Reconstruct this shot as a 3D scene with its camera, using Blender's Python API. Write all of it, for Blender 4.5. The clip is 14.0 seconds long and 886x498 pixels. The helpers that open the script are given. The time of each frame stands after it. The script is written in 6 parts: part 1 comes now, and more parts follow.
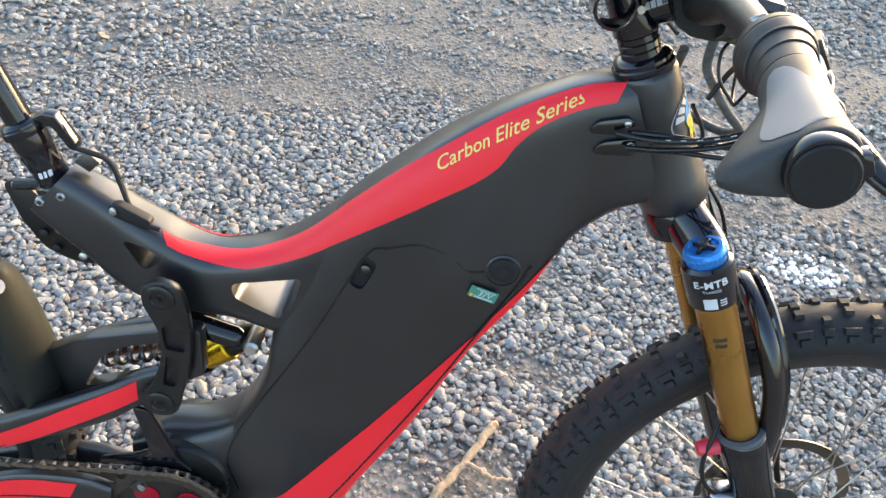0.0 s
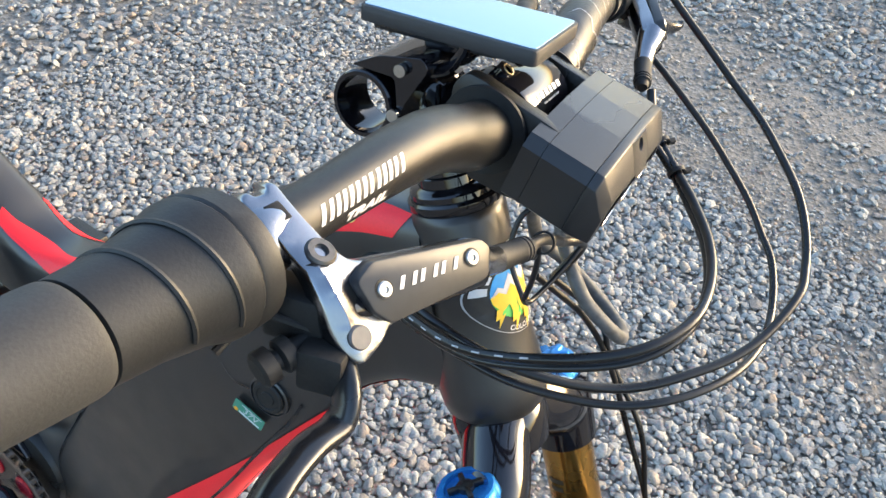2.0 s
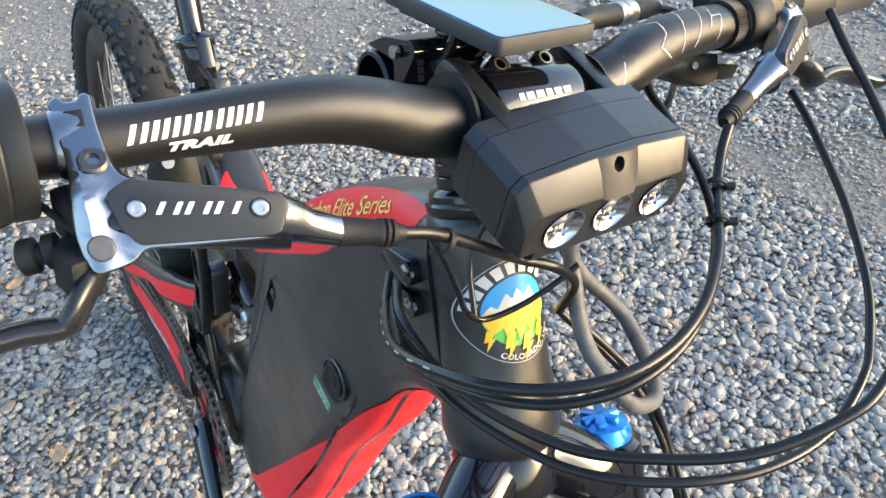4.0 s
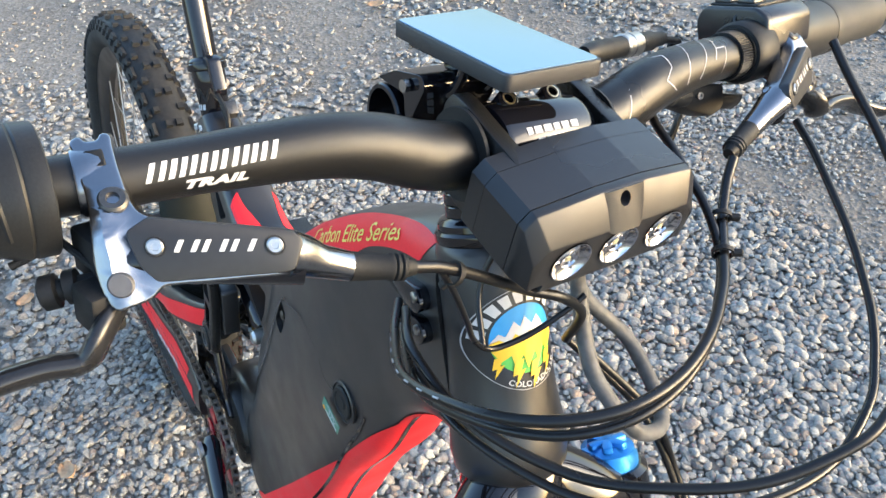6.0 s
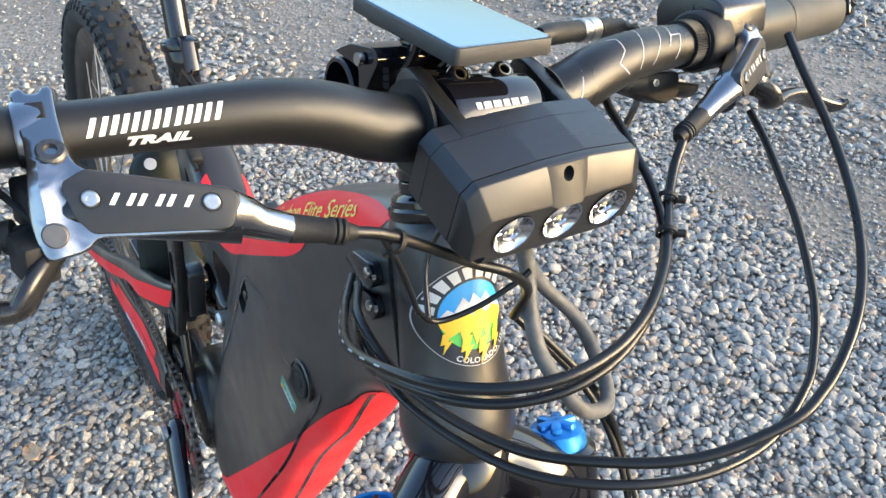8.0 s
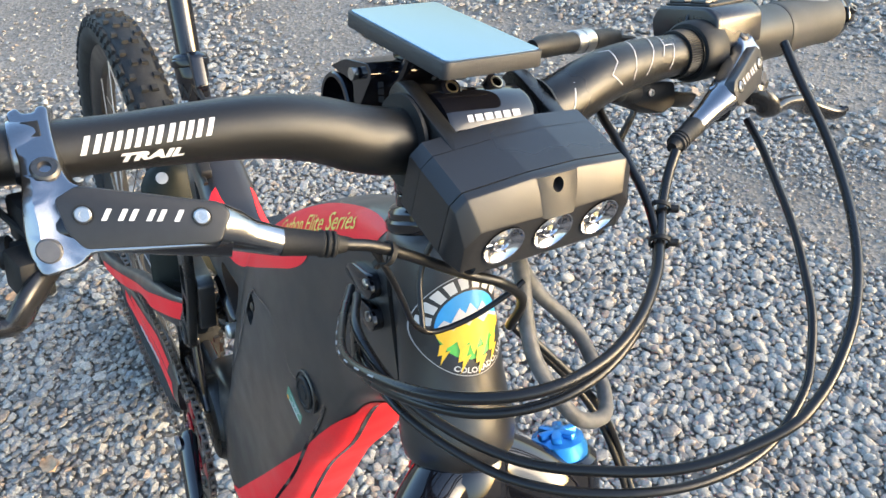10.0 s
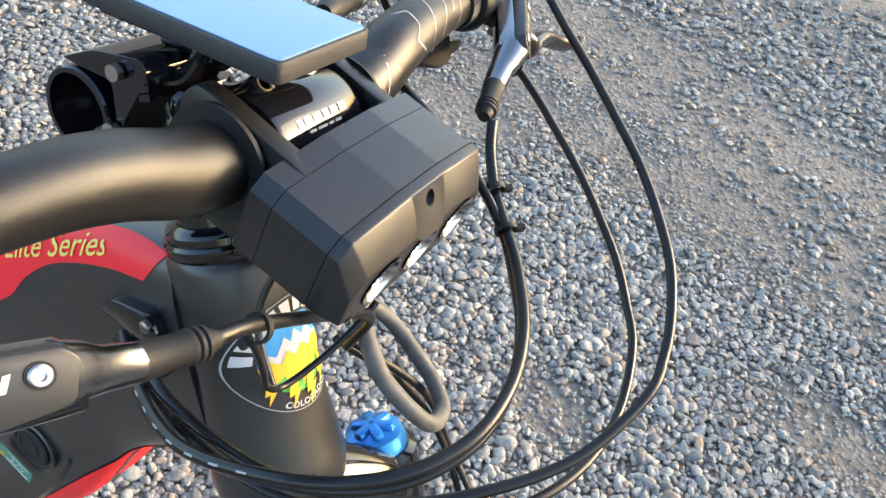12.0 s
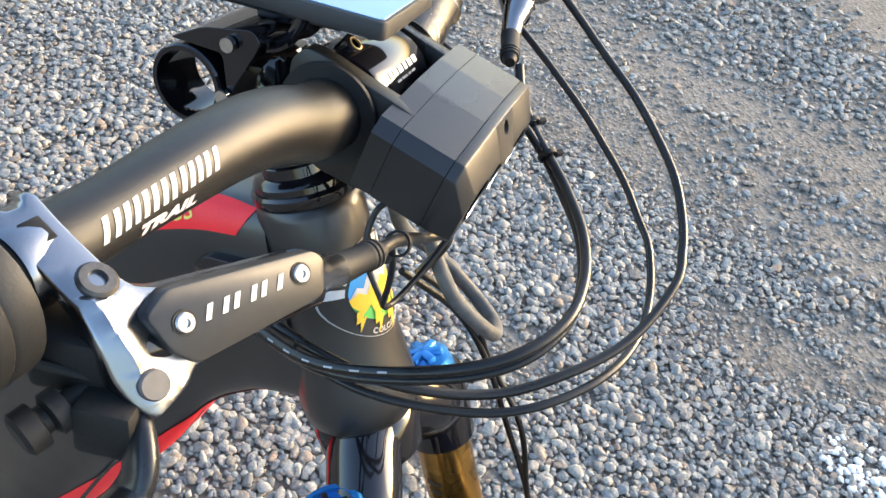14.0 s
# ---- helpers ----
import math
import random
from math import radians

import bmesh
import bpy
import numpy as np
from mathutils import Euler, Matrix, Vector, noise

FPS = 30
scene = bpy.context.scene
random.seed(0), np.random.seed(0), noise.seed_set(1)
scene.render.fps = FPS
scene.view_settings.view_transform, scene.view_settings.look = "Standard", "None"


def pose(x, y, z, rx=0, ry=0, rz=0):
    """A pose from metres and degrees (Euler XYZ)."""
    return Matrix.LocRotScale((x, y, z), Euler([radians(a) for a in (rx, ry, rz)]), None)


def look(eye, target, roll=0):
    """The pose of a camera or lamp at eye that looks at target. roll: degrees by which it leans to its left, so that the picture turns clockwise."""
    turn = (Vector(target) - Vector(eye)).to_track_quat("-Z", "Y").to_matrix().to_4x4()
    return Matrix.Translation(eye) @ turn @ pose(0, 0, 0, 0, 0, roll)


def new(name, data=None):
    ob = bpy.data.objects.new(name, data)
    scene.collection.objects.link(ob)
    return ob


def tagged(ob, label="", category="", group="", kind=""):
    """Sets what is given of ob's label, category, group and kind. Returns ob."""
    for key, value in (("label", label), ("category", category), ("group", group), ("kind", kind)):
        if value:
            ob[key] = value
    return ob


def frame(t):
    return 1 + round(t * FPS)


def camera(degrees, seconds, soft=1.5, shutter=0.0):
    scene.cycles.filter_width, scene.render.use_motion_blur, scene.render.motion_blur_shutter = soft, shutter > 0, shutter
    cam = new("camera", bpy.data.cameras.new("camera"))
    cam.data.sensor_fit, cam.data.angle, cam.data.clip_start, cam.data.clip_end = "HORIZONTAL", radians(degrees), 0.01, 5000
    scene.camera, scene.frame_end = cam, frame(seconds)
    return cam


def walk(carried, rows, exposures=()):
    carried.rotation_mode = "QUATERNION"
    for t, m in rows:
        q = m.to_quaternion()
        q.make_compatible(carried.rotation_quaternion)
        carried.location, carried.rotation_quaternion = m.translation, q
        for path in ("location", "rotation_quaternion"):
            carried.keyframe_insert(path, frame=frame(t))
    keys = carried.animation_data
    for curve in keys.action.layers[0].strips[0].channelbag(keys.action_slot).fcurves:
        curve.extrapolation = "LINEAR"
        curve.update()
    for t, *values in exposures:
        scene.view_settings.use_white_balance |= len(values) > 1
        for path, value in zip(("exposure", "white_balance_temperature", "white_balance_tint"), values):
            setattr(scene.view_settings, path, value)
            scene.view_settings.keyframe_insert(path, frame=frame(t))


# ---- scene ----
cam = camera(56.8, 14.0)
PATH = [
    (0, (0.11, 0.008, 1.235), (0.089, 1.483, -0.116), 8.3),
    (0.5, (0.239, 0.067, 1.245), (0.0, 1.491, -0.139), 11.1),
    (0.7, (0.296, 0.084, 1.243), (-0.181, 1.41, -0.176), 10.9),
    (1, (0.352, 0.117, 1.253), (-0.346, 1.307, -0.195), 5.5),
    (1.2, (0.378, 0.153, 1.252), (-0.339, 1.352, -0.179), 4.3),
    (1.5, (0.408, 0.235, 1.229), (-0.281, 1.472, -0.184), 6.4),
    (2, (0.425, 0.351, 1.203), (-0.281, 1.568, -0.218), 7.5),
    (2.5, (0.469, 0.42, 1.189), (-0.487, 1.435, -0.244), 3.7),
    (2.7, (0.49, 0.435, 1.184), (-0.593, 1.293, -0.262), 3.9),
    (4.8, (0.561, 0.503, 1.166), (-0.82, 1.111, -0.147), -4.6),
    (5, (0.561, 0.502, 1.167), (-0.822, 1.113, -0.143), -4.5),
    (5.5, (0.56, 0.501, 1.165), (-0.825, 1.121, -0.138), -4.3),
    (6, (0.556, 0.493, 1.178), (-0.823, 1.123, -0.127), -3.9),
    (6.5, (0.545, 0.483, 1.183), (-0.822, 1.129, -0.125), -3.2),
    (7, (0.547, 0.478, 1.179), (-0.813, 1.143, -0.128), -1.6),
    (7.5, (0.564, 0.493, 1.175), (-0.794, 1.162, -0.132), -1.3),
    (7.7, (0.57, 0.498, 1.17), (-0.788, 1.165, -0.137), -1.2),
    (10, (0.582, 0.512, 1.173), (-0.813, 1.146, -0.113), -2.8),
    (10.5, (0.581, 0.511, 1.169), (-0.81, 1.145, -0.121), -3.2),
    (11, (0.558, 0.504, 1.181), (-0.78, 1.215, -0.126), -2.0),
    (11.5, (0.504, 0.494, 1.178), (-0.536, 1.509, -0.195), 4.4),
    (12, (0.451, 0.485, 1.167), (-0.202, 1.723, -0.261), 13.9),
    (12.5, (0.427, 0.475, 1.167), (-0.053, 1.78, -0.271), 16.8),
    (13, (0.411, 0.455, 1.165), (0.043, 1.798, -0.27), 18.9),
    (13.5, (0.406, 0.437, 1.166), (0.06, 1.778, -0.277), 17.3),
    (14, (0.419, 0.397, 1.18), (-0.03, 1.717, -0.254), 13.8),
]
walk(cam, [(t, look(eye, target, roll)) for t, eye, target, roll in PATH], [(0, 2.98, 7450, 14), (1, 2.88, 7150, 13), (2, 2.86, 7100, 12), (2.5, 2.79, 6850, 11), (10.5, 2.79, 6850, 11), (12, 2.88, 7350, 13), (13, 2.90, 7450, 14), (14, 2.88, 7250, 13)])
# ---- light ----
world = bpy.data.worlds.new("sky")
scene.world = world
world.use_nodes = True
wn = world.node_tree.nodes
sky = wn.new("ShaderNodeTexSky")
sky.sky_type, sky.sun_disc = "NISHITA", False
sky.sun_elevation, sky.sun_rotation = radians(11), radians(38)
sky.air_density, sky.dust_density, sky.ozone_density = 1.0, 3.0, 2.5
wn["Background"].inputs["Strength"].default_value = 0.15
world.node_tree.links.new(sky.outputs["Color"], wn["Background"].inputs["Color"])
sun = new("sun", bpy.data.lights.new("sun", "SUN"))
sun.data.energy, sun.data.angle, sun.data.color = 0.36, radians(40), (1.0, 0.82, 0.58)
sun.matrix_world = look((1.85, 2.36, .95), (0, 0, 0))
from mathutils.bvhtree import BVHTree


# ---- building helpers ----
HEADING = Matrix.Rotation(radians(1.5), 4, "Z")
BIKE = Matrix.Translation((0, 0.503, 0)) @ Matrix.Rotation(radians(-9.5), 4, "X") @ HEADING
STEER = HEADING.inverted() @ Matrix.Translation((0.252, 0.0035, 0.90)) @ Matrix.Rotation(radians(-26), 4, "Y") @ Matrix.Rotation(radians(7.2), 4, "Z")
REAR = HEADING.inverted() @ Matrix.Translation((0.020, -0.006, 0.006))  # offset of the swing arm and chain stays, set to fit the camera's view
CORR = Matrix.Rotation(radians(-2.2), 4, "Z") @ Matrix.Rotation(radians(2.0), 4, "X")  # the steered parts' own middle plane
BARPLANE = Matrix.Rotation(radians(-0.6), 4, "Z") @ Matrix.Rotation(radians(2.0), 4, "X")
MIRROR = BARPLANE @ Matrix.Scale(-1, 4, (0, 1, 0)) @ BARPLANE.inverted()


def part(name, bm, material, parent, label="", at=None, sharp=35):
    """Links a bmesh as one mesh object under a thing or a part."""
    me = bpy.data.meshes.new(name)
    bmesh.ops.recalc_face_normals(bm, faces=bm.faces)
    bm.to_mesh(me)
    bm.free()
    for p in me.polygons:
        p.use_smooth = True
    me.set_sharp_from_angle(angle=radians(sharp))
    me.materials.append(material)
    ob = new(name, me)
    ob.parent = parent
    if at is not None:
        ob.matrix_local = at
    if label:
        tagged(ob, label)
    return ob


def thing(name, label, category, at, group="", kind=""):
    ob = new(name)
    ob.empty_display_size = 0.05
    ob.matrix_world = at
    return tagged(ob, label, category, group, kind)


def spline(pts, n=8):
    """A smooth row of points through pts (Catmull-Rom), n per stretch."""
    p = [Vector(q) for q in pts]
    p = [2 * p[0] - p[1]] + p + [2 * p[-1] - p[-2]]
    out = []
    for i in range(1, len(p) - 2):
        for k in range(n):
            t = k / n
            a, b, c, d = p[i - 1], p[i], p[i + 1], p[i + 2]
            out.append(0.5 * (2 * b + (c - a) * t + (2 * a - 5 * b + 4 * c - d) * t * t + (3 * b - a - 3 * c + d) * t ** 3))
    return out + [p[-2]]


def add_grid(bm, rings, closed=True, caps=True):
    """Quads between rows of points; closed: each row is a ring."""
    vs = [[bm.verts.new(q) for q in r] for r in rings]
    n = len(rings[0])
    for a, b in zip(vs, vs[1:]):
        for i in range(n if closed else n - 1):
            j = (i + 1) % n
            bm.faces.new((a[i], a[j], b[j], b[i]))
    if caps and closed:
        bm.faces.new(vs[0][::-1])
        bm.faces.new(vs[-1])
    return bm


def tube(bm, pts, radius, seg=10, flat=1.0, caps=True):
    """A tube along pts; radius: a number or one for each point."""
    pts = [Vector(p) for p in pts]
    rs = radius if isinstance(radius, (list, tuple)) else [radius] * len(pts)
    side = None
    rings = []
    for i, p in enumerate(pts):
        d = (pts[min(i + 1, len(pts) - 1)] - pts[max(i - 1, 0)]).normalized()
        if side is None:
            side = d.orthogonal().normalized()
        side = (side - d * side.dot(d)).normalized()
        up = d.cross(side)
        rings.append([p + rs[i] * (side * math.cos(a) + up * math.sin(a) * flat) for a in [2 * math.pi * k / seg for k in range(seg)]])
    return add_grid(bm, rings, True, caps)


def cable(bm, pts, radius, seg=8, n=8):
    return tube(bm, spline(pts, n), radius, seg)


def axis_matrix(at, axis, ref=None):
    """A frame at a place with z along axis."""
    z = Vector(axis).normalized()
    x = z.orthogonal().normalized() if ref is None else (Vector(ref) - z * Vector(ref).dot(z)).normalized()
    y = z.cross(x)
    m = Matrix((x, y, z)).transposed().to_4x4()
    m.translation = at
    return m


def lathe(bm, rows, m=None, seg=32, caps=True):
    """Rows of (radius, height) turned round the z axis of m."""
    m = m or Matrix()
    rings = [[m @ Vector((r * math.cos(a), r * math.sin(a), h)) for a in [2 * math.pi * k / seg for k in range(seg)]] for r, h in rows]
    return add_grid(bm, rings, True, caps)


def hoop(bm, rows, m=None, seg=64):
    """A closed ring: the outline rows (radius, height), closed on itself, turned round z."""
    m = m or Matrix()
    ring = []
    for k in range(seg):
        a = 2 * math.pi * k / seg
        ring.append([bm.verts.new(m @ Vector((r * math.cos(a), r * math.sin(a), h))) for r, h in rows])
    n = len(rows)
    for k in range(seg):
        a, b = ring[k], ring[(k + 1) % seg]
        for i in range(n):
            bm.faces.new((a[i], a[(i + 1) % n], b[(i + 1) % n], b[i]))
    return bm


def prism(bm, outline, lo, hi, m=None, bevel=0.0, segments=2):
    """An outline in x, y pushed from z = lo to hi, with rounded edges."""
    m = m or Matrix()
    start = set(bm.verts)
    a = [bm.verts.new((x, y, lo)) for x, y in outline]
    b = [bm.verts.new((x, y, hi)) for x, y in outline]
    n = len(outline)
    fs = [bm.faces.new(a[::-1]), bm.faces.new(b)]
    for i in range(n):
        fs.append(bm.faces.new((a[i], a[(i + 1) % n], b[(i + 1) % n], b[i])))
    bmesh.ops.recalc_face_normals(bm, faces=fs)
    if bevel:
        es = {e for f in fs[:2] for e in f.edges} | {e for f in fs[2:] for e in f.edges if e.calc_face_angle(0) > 0.6}
        bmesh.ops.bevel(bm, geom=list(es), offset=bevel, segments=segments, profile=0.5, affect="EDGES", clamp_overlap=True)
    fresh = [v for v in bm.verts if v not in start]
    bmesh.ops.transform(bm, matrix=m, verts=fresh)
    return bm


def rbox(bm, size, m=None, bevel=0.002, segments=2):
    x, y, z = [s / 2 for s in size]
    return prism(bm, [(-x, -y), (x, -y), (x, y), (-x, y)], -z, z, m, bevel, segments)


def circle(r, n=32, cx=0.0, cy=0.0):
    return [(cx + r * math.cos(2 * math.pi * k / n), cy + r * math.sin(2 * math.pi * k / n)) for k in range(n)]


def rounded(points, r, n=5):
    """An outline with its corners rounded by radius r."""
    out = []
    k = len(points)
    for i in range(k):
        p, a, b = Vector(points[i]), Vector(points[i - 1]), Vector(points[(i + 1) % k])
        da, db = (a - p), (b - p)
        d = min(r, da.length * 0.45, db.length * 0.45)
        s, e = p + da.normalized() * d, p + db.normalized() * d
        for q in range(n + 1):
            t = q / n
            out.append(tuple((1 - t) ** 2 * s + 2 * t * (1 - t) * p + t * t * e))
    return out


def cut(ob, bm):
    """Takes the solid bm out of a mesh object."""
    bmesh.ops.triangulate(bm, faces=bm.faces)
    me = bpy.data.meshes.new("cutter")
    bmesh.ops.recalc_face_normals(bm, faces=bm.faces)
    bm.to_mesh(me)
    bm.free()
    tool = new("cutter", me)
    tool.parent = ob.parent
    tool.matrix_basis = ob.matrix_basis.copy()
    mod = ob.modifiers.new("cut", "BOOLEAN")
    mod.operation, mod.solver, mod.object = "DIFFERENCE", "EXACT", tool
    bpy.context.view_layer.update()
    dg = bpy.context.evaluated_depsgraph_get()
    made = bpy.data.meshes.new_from_object(ob.evaluated_get(dg))
    ob.modifiers.remove(mod)
    ob.data = made
    made.set_sharp_from_angle(angle=radians(35))
    bpy.data.objects.remove(tool)


def letters(text, size, shear=0.0, spacing=1.0, bold=0.0):
    """A flat bmesh of letters, centred, in x and y."""
    cu = bpy.data.curves.new("letters", "FONT")
    cu.body, cu.size, cu.shear, cu.space_character, cu.offset = text, size, shear, spacing, bold
    cu.align_x, cu.align_y, cu.resolution_u = "CENTER", "CENTER", 3
    ob = bpy.data.objects.new("letters", cu)
    scene.collection.objects.link(ob)
    bpy.context.view_layer.update()
    me = bpy.data.meshes.new_from_object(ob.evaluated_get(bpy.context.evaluated_depsgraph_get()))
    bm = bmesh.new()
    bm.from_mesh(me)
    bpy.data.objects.remove(ob)
    bmesh.ops.remove_doubles(bm, verts=bm.verts, dist=1e-6)
    return bm


def drape(bm, ob, start, way, lift=0.0004, wrap=False):
    """Lays the vertices of bm on a mesh object, seen along way from start of each vertex (both in the object's space)."""
    way = Vector(way).normalized()
    tree = BVHTree.FromPolygons([v.co for v in ob.data.vertices], [p.vertices[:] for p in ob.data.polygons])
    lost = []
    for v in bm.verts:
        hit = tree.ray_cast(v.co - way * start, way)
        if hit[0] is None and wrap:
            hit = tree.find_nearest(v.co)
            v.co = hit[0] + hit[1] * lift
        elif hit[0] is None:
            lost.append(v)
        else:
            v.co = hit[0] + hit[1] * (lift if hit[1].dot(way) < 0 else -lift)
    bmesh.ops.delete(bm, geom=lost, context="VERTS")
    return bm


def sheet(upper, lower, n, m, y):
    """A grid in the bike's side plane between two rows of (x, z)."""
    up, lo = [spline([(x, y, z) for x, z in row], 12) for row in (upper, lower)]
    pick = lambda row, t: row[min(int(t * (len(row) - 1)), len(row) - 2)].lerp(row[min(int(t * (len(row) - 1)), len(row) - 2) + 1], t * (len(row) - 1) - min(int(t * (len(row) - 1)), len(row) - 2))
    bm = bmesh.new()
    return add_grid(bm, [[pick(up, i / n).lerp(pick(lo, i / n), j / m) for j in range(m + 1)] for i in range(n + 1)], False, False)

# ---- materials ----
def nodes_of(name):
    mat = bpy.data.materials.new(name)
    mat.use_nodes = True
    return mat, mat.node_tree.nodes, mat.node_tree.links, mat.node_tree.nodes["Principled BSDF"]


def surface(name, colour, rough=0.5, metal=0.0, vary=0.12, grain=300.0, bump=0.05, coat=0.0, stain=14.0, spec=0.5, gloss=0.12):
    """A surface with grain at two scales in its colour, gloss and relief."""
    mat, nd, ln, p = nodes_of(name)
    co = nd.new("ShaderNodeTexCoord")
    fine, wide = nd.new("ShaderNodeTexNoise"), nd.new("ShaderNodeTexNoise")
    fine.inputs["Scale"].default_value, wide.inputs["Scale"].default_value = grain, stain
    fine.inputs["Detail"].default_value, wide.inputs["Detail"].default_value = 3, 4
    mix = nd.new("ShaderNodeMath")
    mix.operation = "ADD"
    ramp = nd.new("ShaderNodeValToRGB")
    lo, hi = [tuple(max(0, c * k) for c in colour) + (1,) for k in (1 - vary, 1 + vary)]
    ramp.color_ramp.elements[0].color, ramp.color_ramp.elements[1].color = lo, hi
    ramp.color_ramp.elements[0].position, ramp.color_ramp.elements[1].position = 0.35, 0.65
    half = nd.new("ShaderNodeMath")
    half.operation, half.inputs[1].default_value = "MULTIPLY", 0.5
    rr = nd.new("ShaderNodeMapRange")
    rr.inputs["From Min"].default_value, rr.inputs["From Max"].default_value = 0.3, 0.7
    rr.inputs["To Min"].default_value, rr.inputs["To Max"].default_value = max(0.02, rough - gloss), min(1, rough + gloss)
    bp = nd.new("ShaderNodeBump")
    bp.inputs["Strength"].default_value, bp.inputs["Distance"].default_value = bump, 0.0006
    for t in (fine, wide):
        ln.new(co.outputs["Object"], t.inputs["Vector"])
    ln.new(fine.outputs[0], mix.inputs[0])
    ln.new(wide.outputs[0], mix.inputs[1])
    ln.new(mix.outputs[0], half.inputs[0])
    ln.new(half.outputs[0], ramp.inputs[0])
    ln.new(ramp.outputs[0], p.inputs["Base Color"])
    ln.new(wide.outputs[0], rr.inputs[0])
    ln.new(rr.outputs[0], p.inputs["Roughness"])
    ln.new(fine.outputs[0], bp.inputs["Height"])
    ln.new(bp.outputs[0], p.inputs["Normal"])
    p.inputs["Metallic"].default_value = metal
    p.inputs["Specular IOR Level"].default_value = spec
    p.inputs["Coat Weight"].default_value = coat
    p.inputs["Coat Roughness"].default_value = 0.08
    return mat


carbon = surface("matte_black_carbon", (0.0092, 0.0088, 0.0095), 0.42, vary=0.2, grain=900, bump=0.03, coat=0.4)
carbon.node_tree.nodes["Principled BSDF"].inputs["Coat Roughness"].default_value = 0.2
red = surface("red_vinyl", (0.88, 0.022, 0.030), 0.42, vary=0.06, grain=600, bump=0.02, spec=0.3)
gold_ink = surface("gold_ink", (0.80, 0.60, 0.12), 0.45, grain=900)
alloy_black = surface("black_anodised", (0.008, 0.0078, 0.0075), 0.32, vary=0.2, grain=3000, bump=0.25, spec=0.42)
gloss_black = surface("gloss_black_paint", (0.005, 0.005, 0.007), 0.07, vary=0.2, coat=0.0, bump=0.0, gloss=0.04, spec=0.6)
lamp_black = surface("lamp_black", (0.013, 0.013, 0.014), 0.30, vary=0.15, grain=2500, bump=0.15, spec=0.5)
rubber = surface("black_rubber", (0.009, 0.009, 0.009), 0.55, vary=0.3, grain=700, bump=0.15, spec=0.3)
grip_rubber = surface("grip_rubber", (0.029, 0.0285, 0.027), 0.58, vary=0.25, grain=900, bump=0.15, spec=0.4)
tyre_rubber = surface("tyre_rubber", (0.016, 0.016, 0.016), 0.7, vary=0.4, grain=200, bump=0.4, spec=0.3)
gold_tube = surface("gold_coated_tube", (0.42, 0.24, 0.07), 0.3, metal=1.0, vary=0.06, grain=200, bump=0.01)
silver = surface("polished_alloy", (0.26, 0.265, 0.28), 0.18, metal=1.0, vary=0.05, grain=800, bump=0.03, gloss=0.08)
steel = surface("steel", (0.45, 0.44, 0.42), 0.32, metal=1.0, vary=0.15, grain=500)
dark_steel = surface("dark_steel", (0.10, 0.095, 0.09), 0.4, metal=1.0, vary=0.3, grain=500)
blue_anod = surface("blue_anodised", (0.01, 0.20, 0.55), 0.25, metal=0.5, vary=0.08)
gold_anod = surface("yellow_gold_anodised", (0.75, 0.40, 0.02), 0.3, metal=0.8, vary=0.08)
red_anod = surface("red_anodised", (0.45, 0.01, 0.03), 0.3, metal=0.7, vary=0.1)
sleeve_rubber = surface("sleeve_rubber", (0.013, 0.013, 0.0125), 0.45, vary=0.3, grain=900, bump=0.12, spec=0.4)
white_ink = surface("white_ink", (0.52, 0.52, 0.52), 0.5, vary=0.05)
grey_ink = surface("grey_ink", (0.38, 0.38, 0.39), 0.5, vary=0.05)

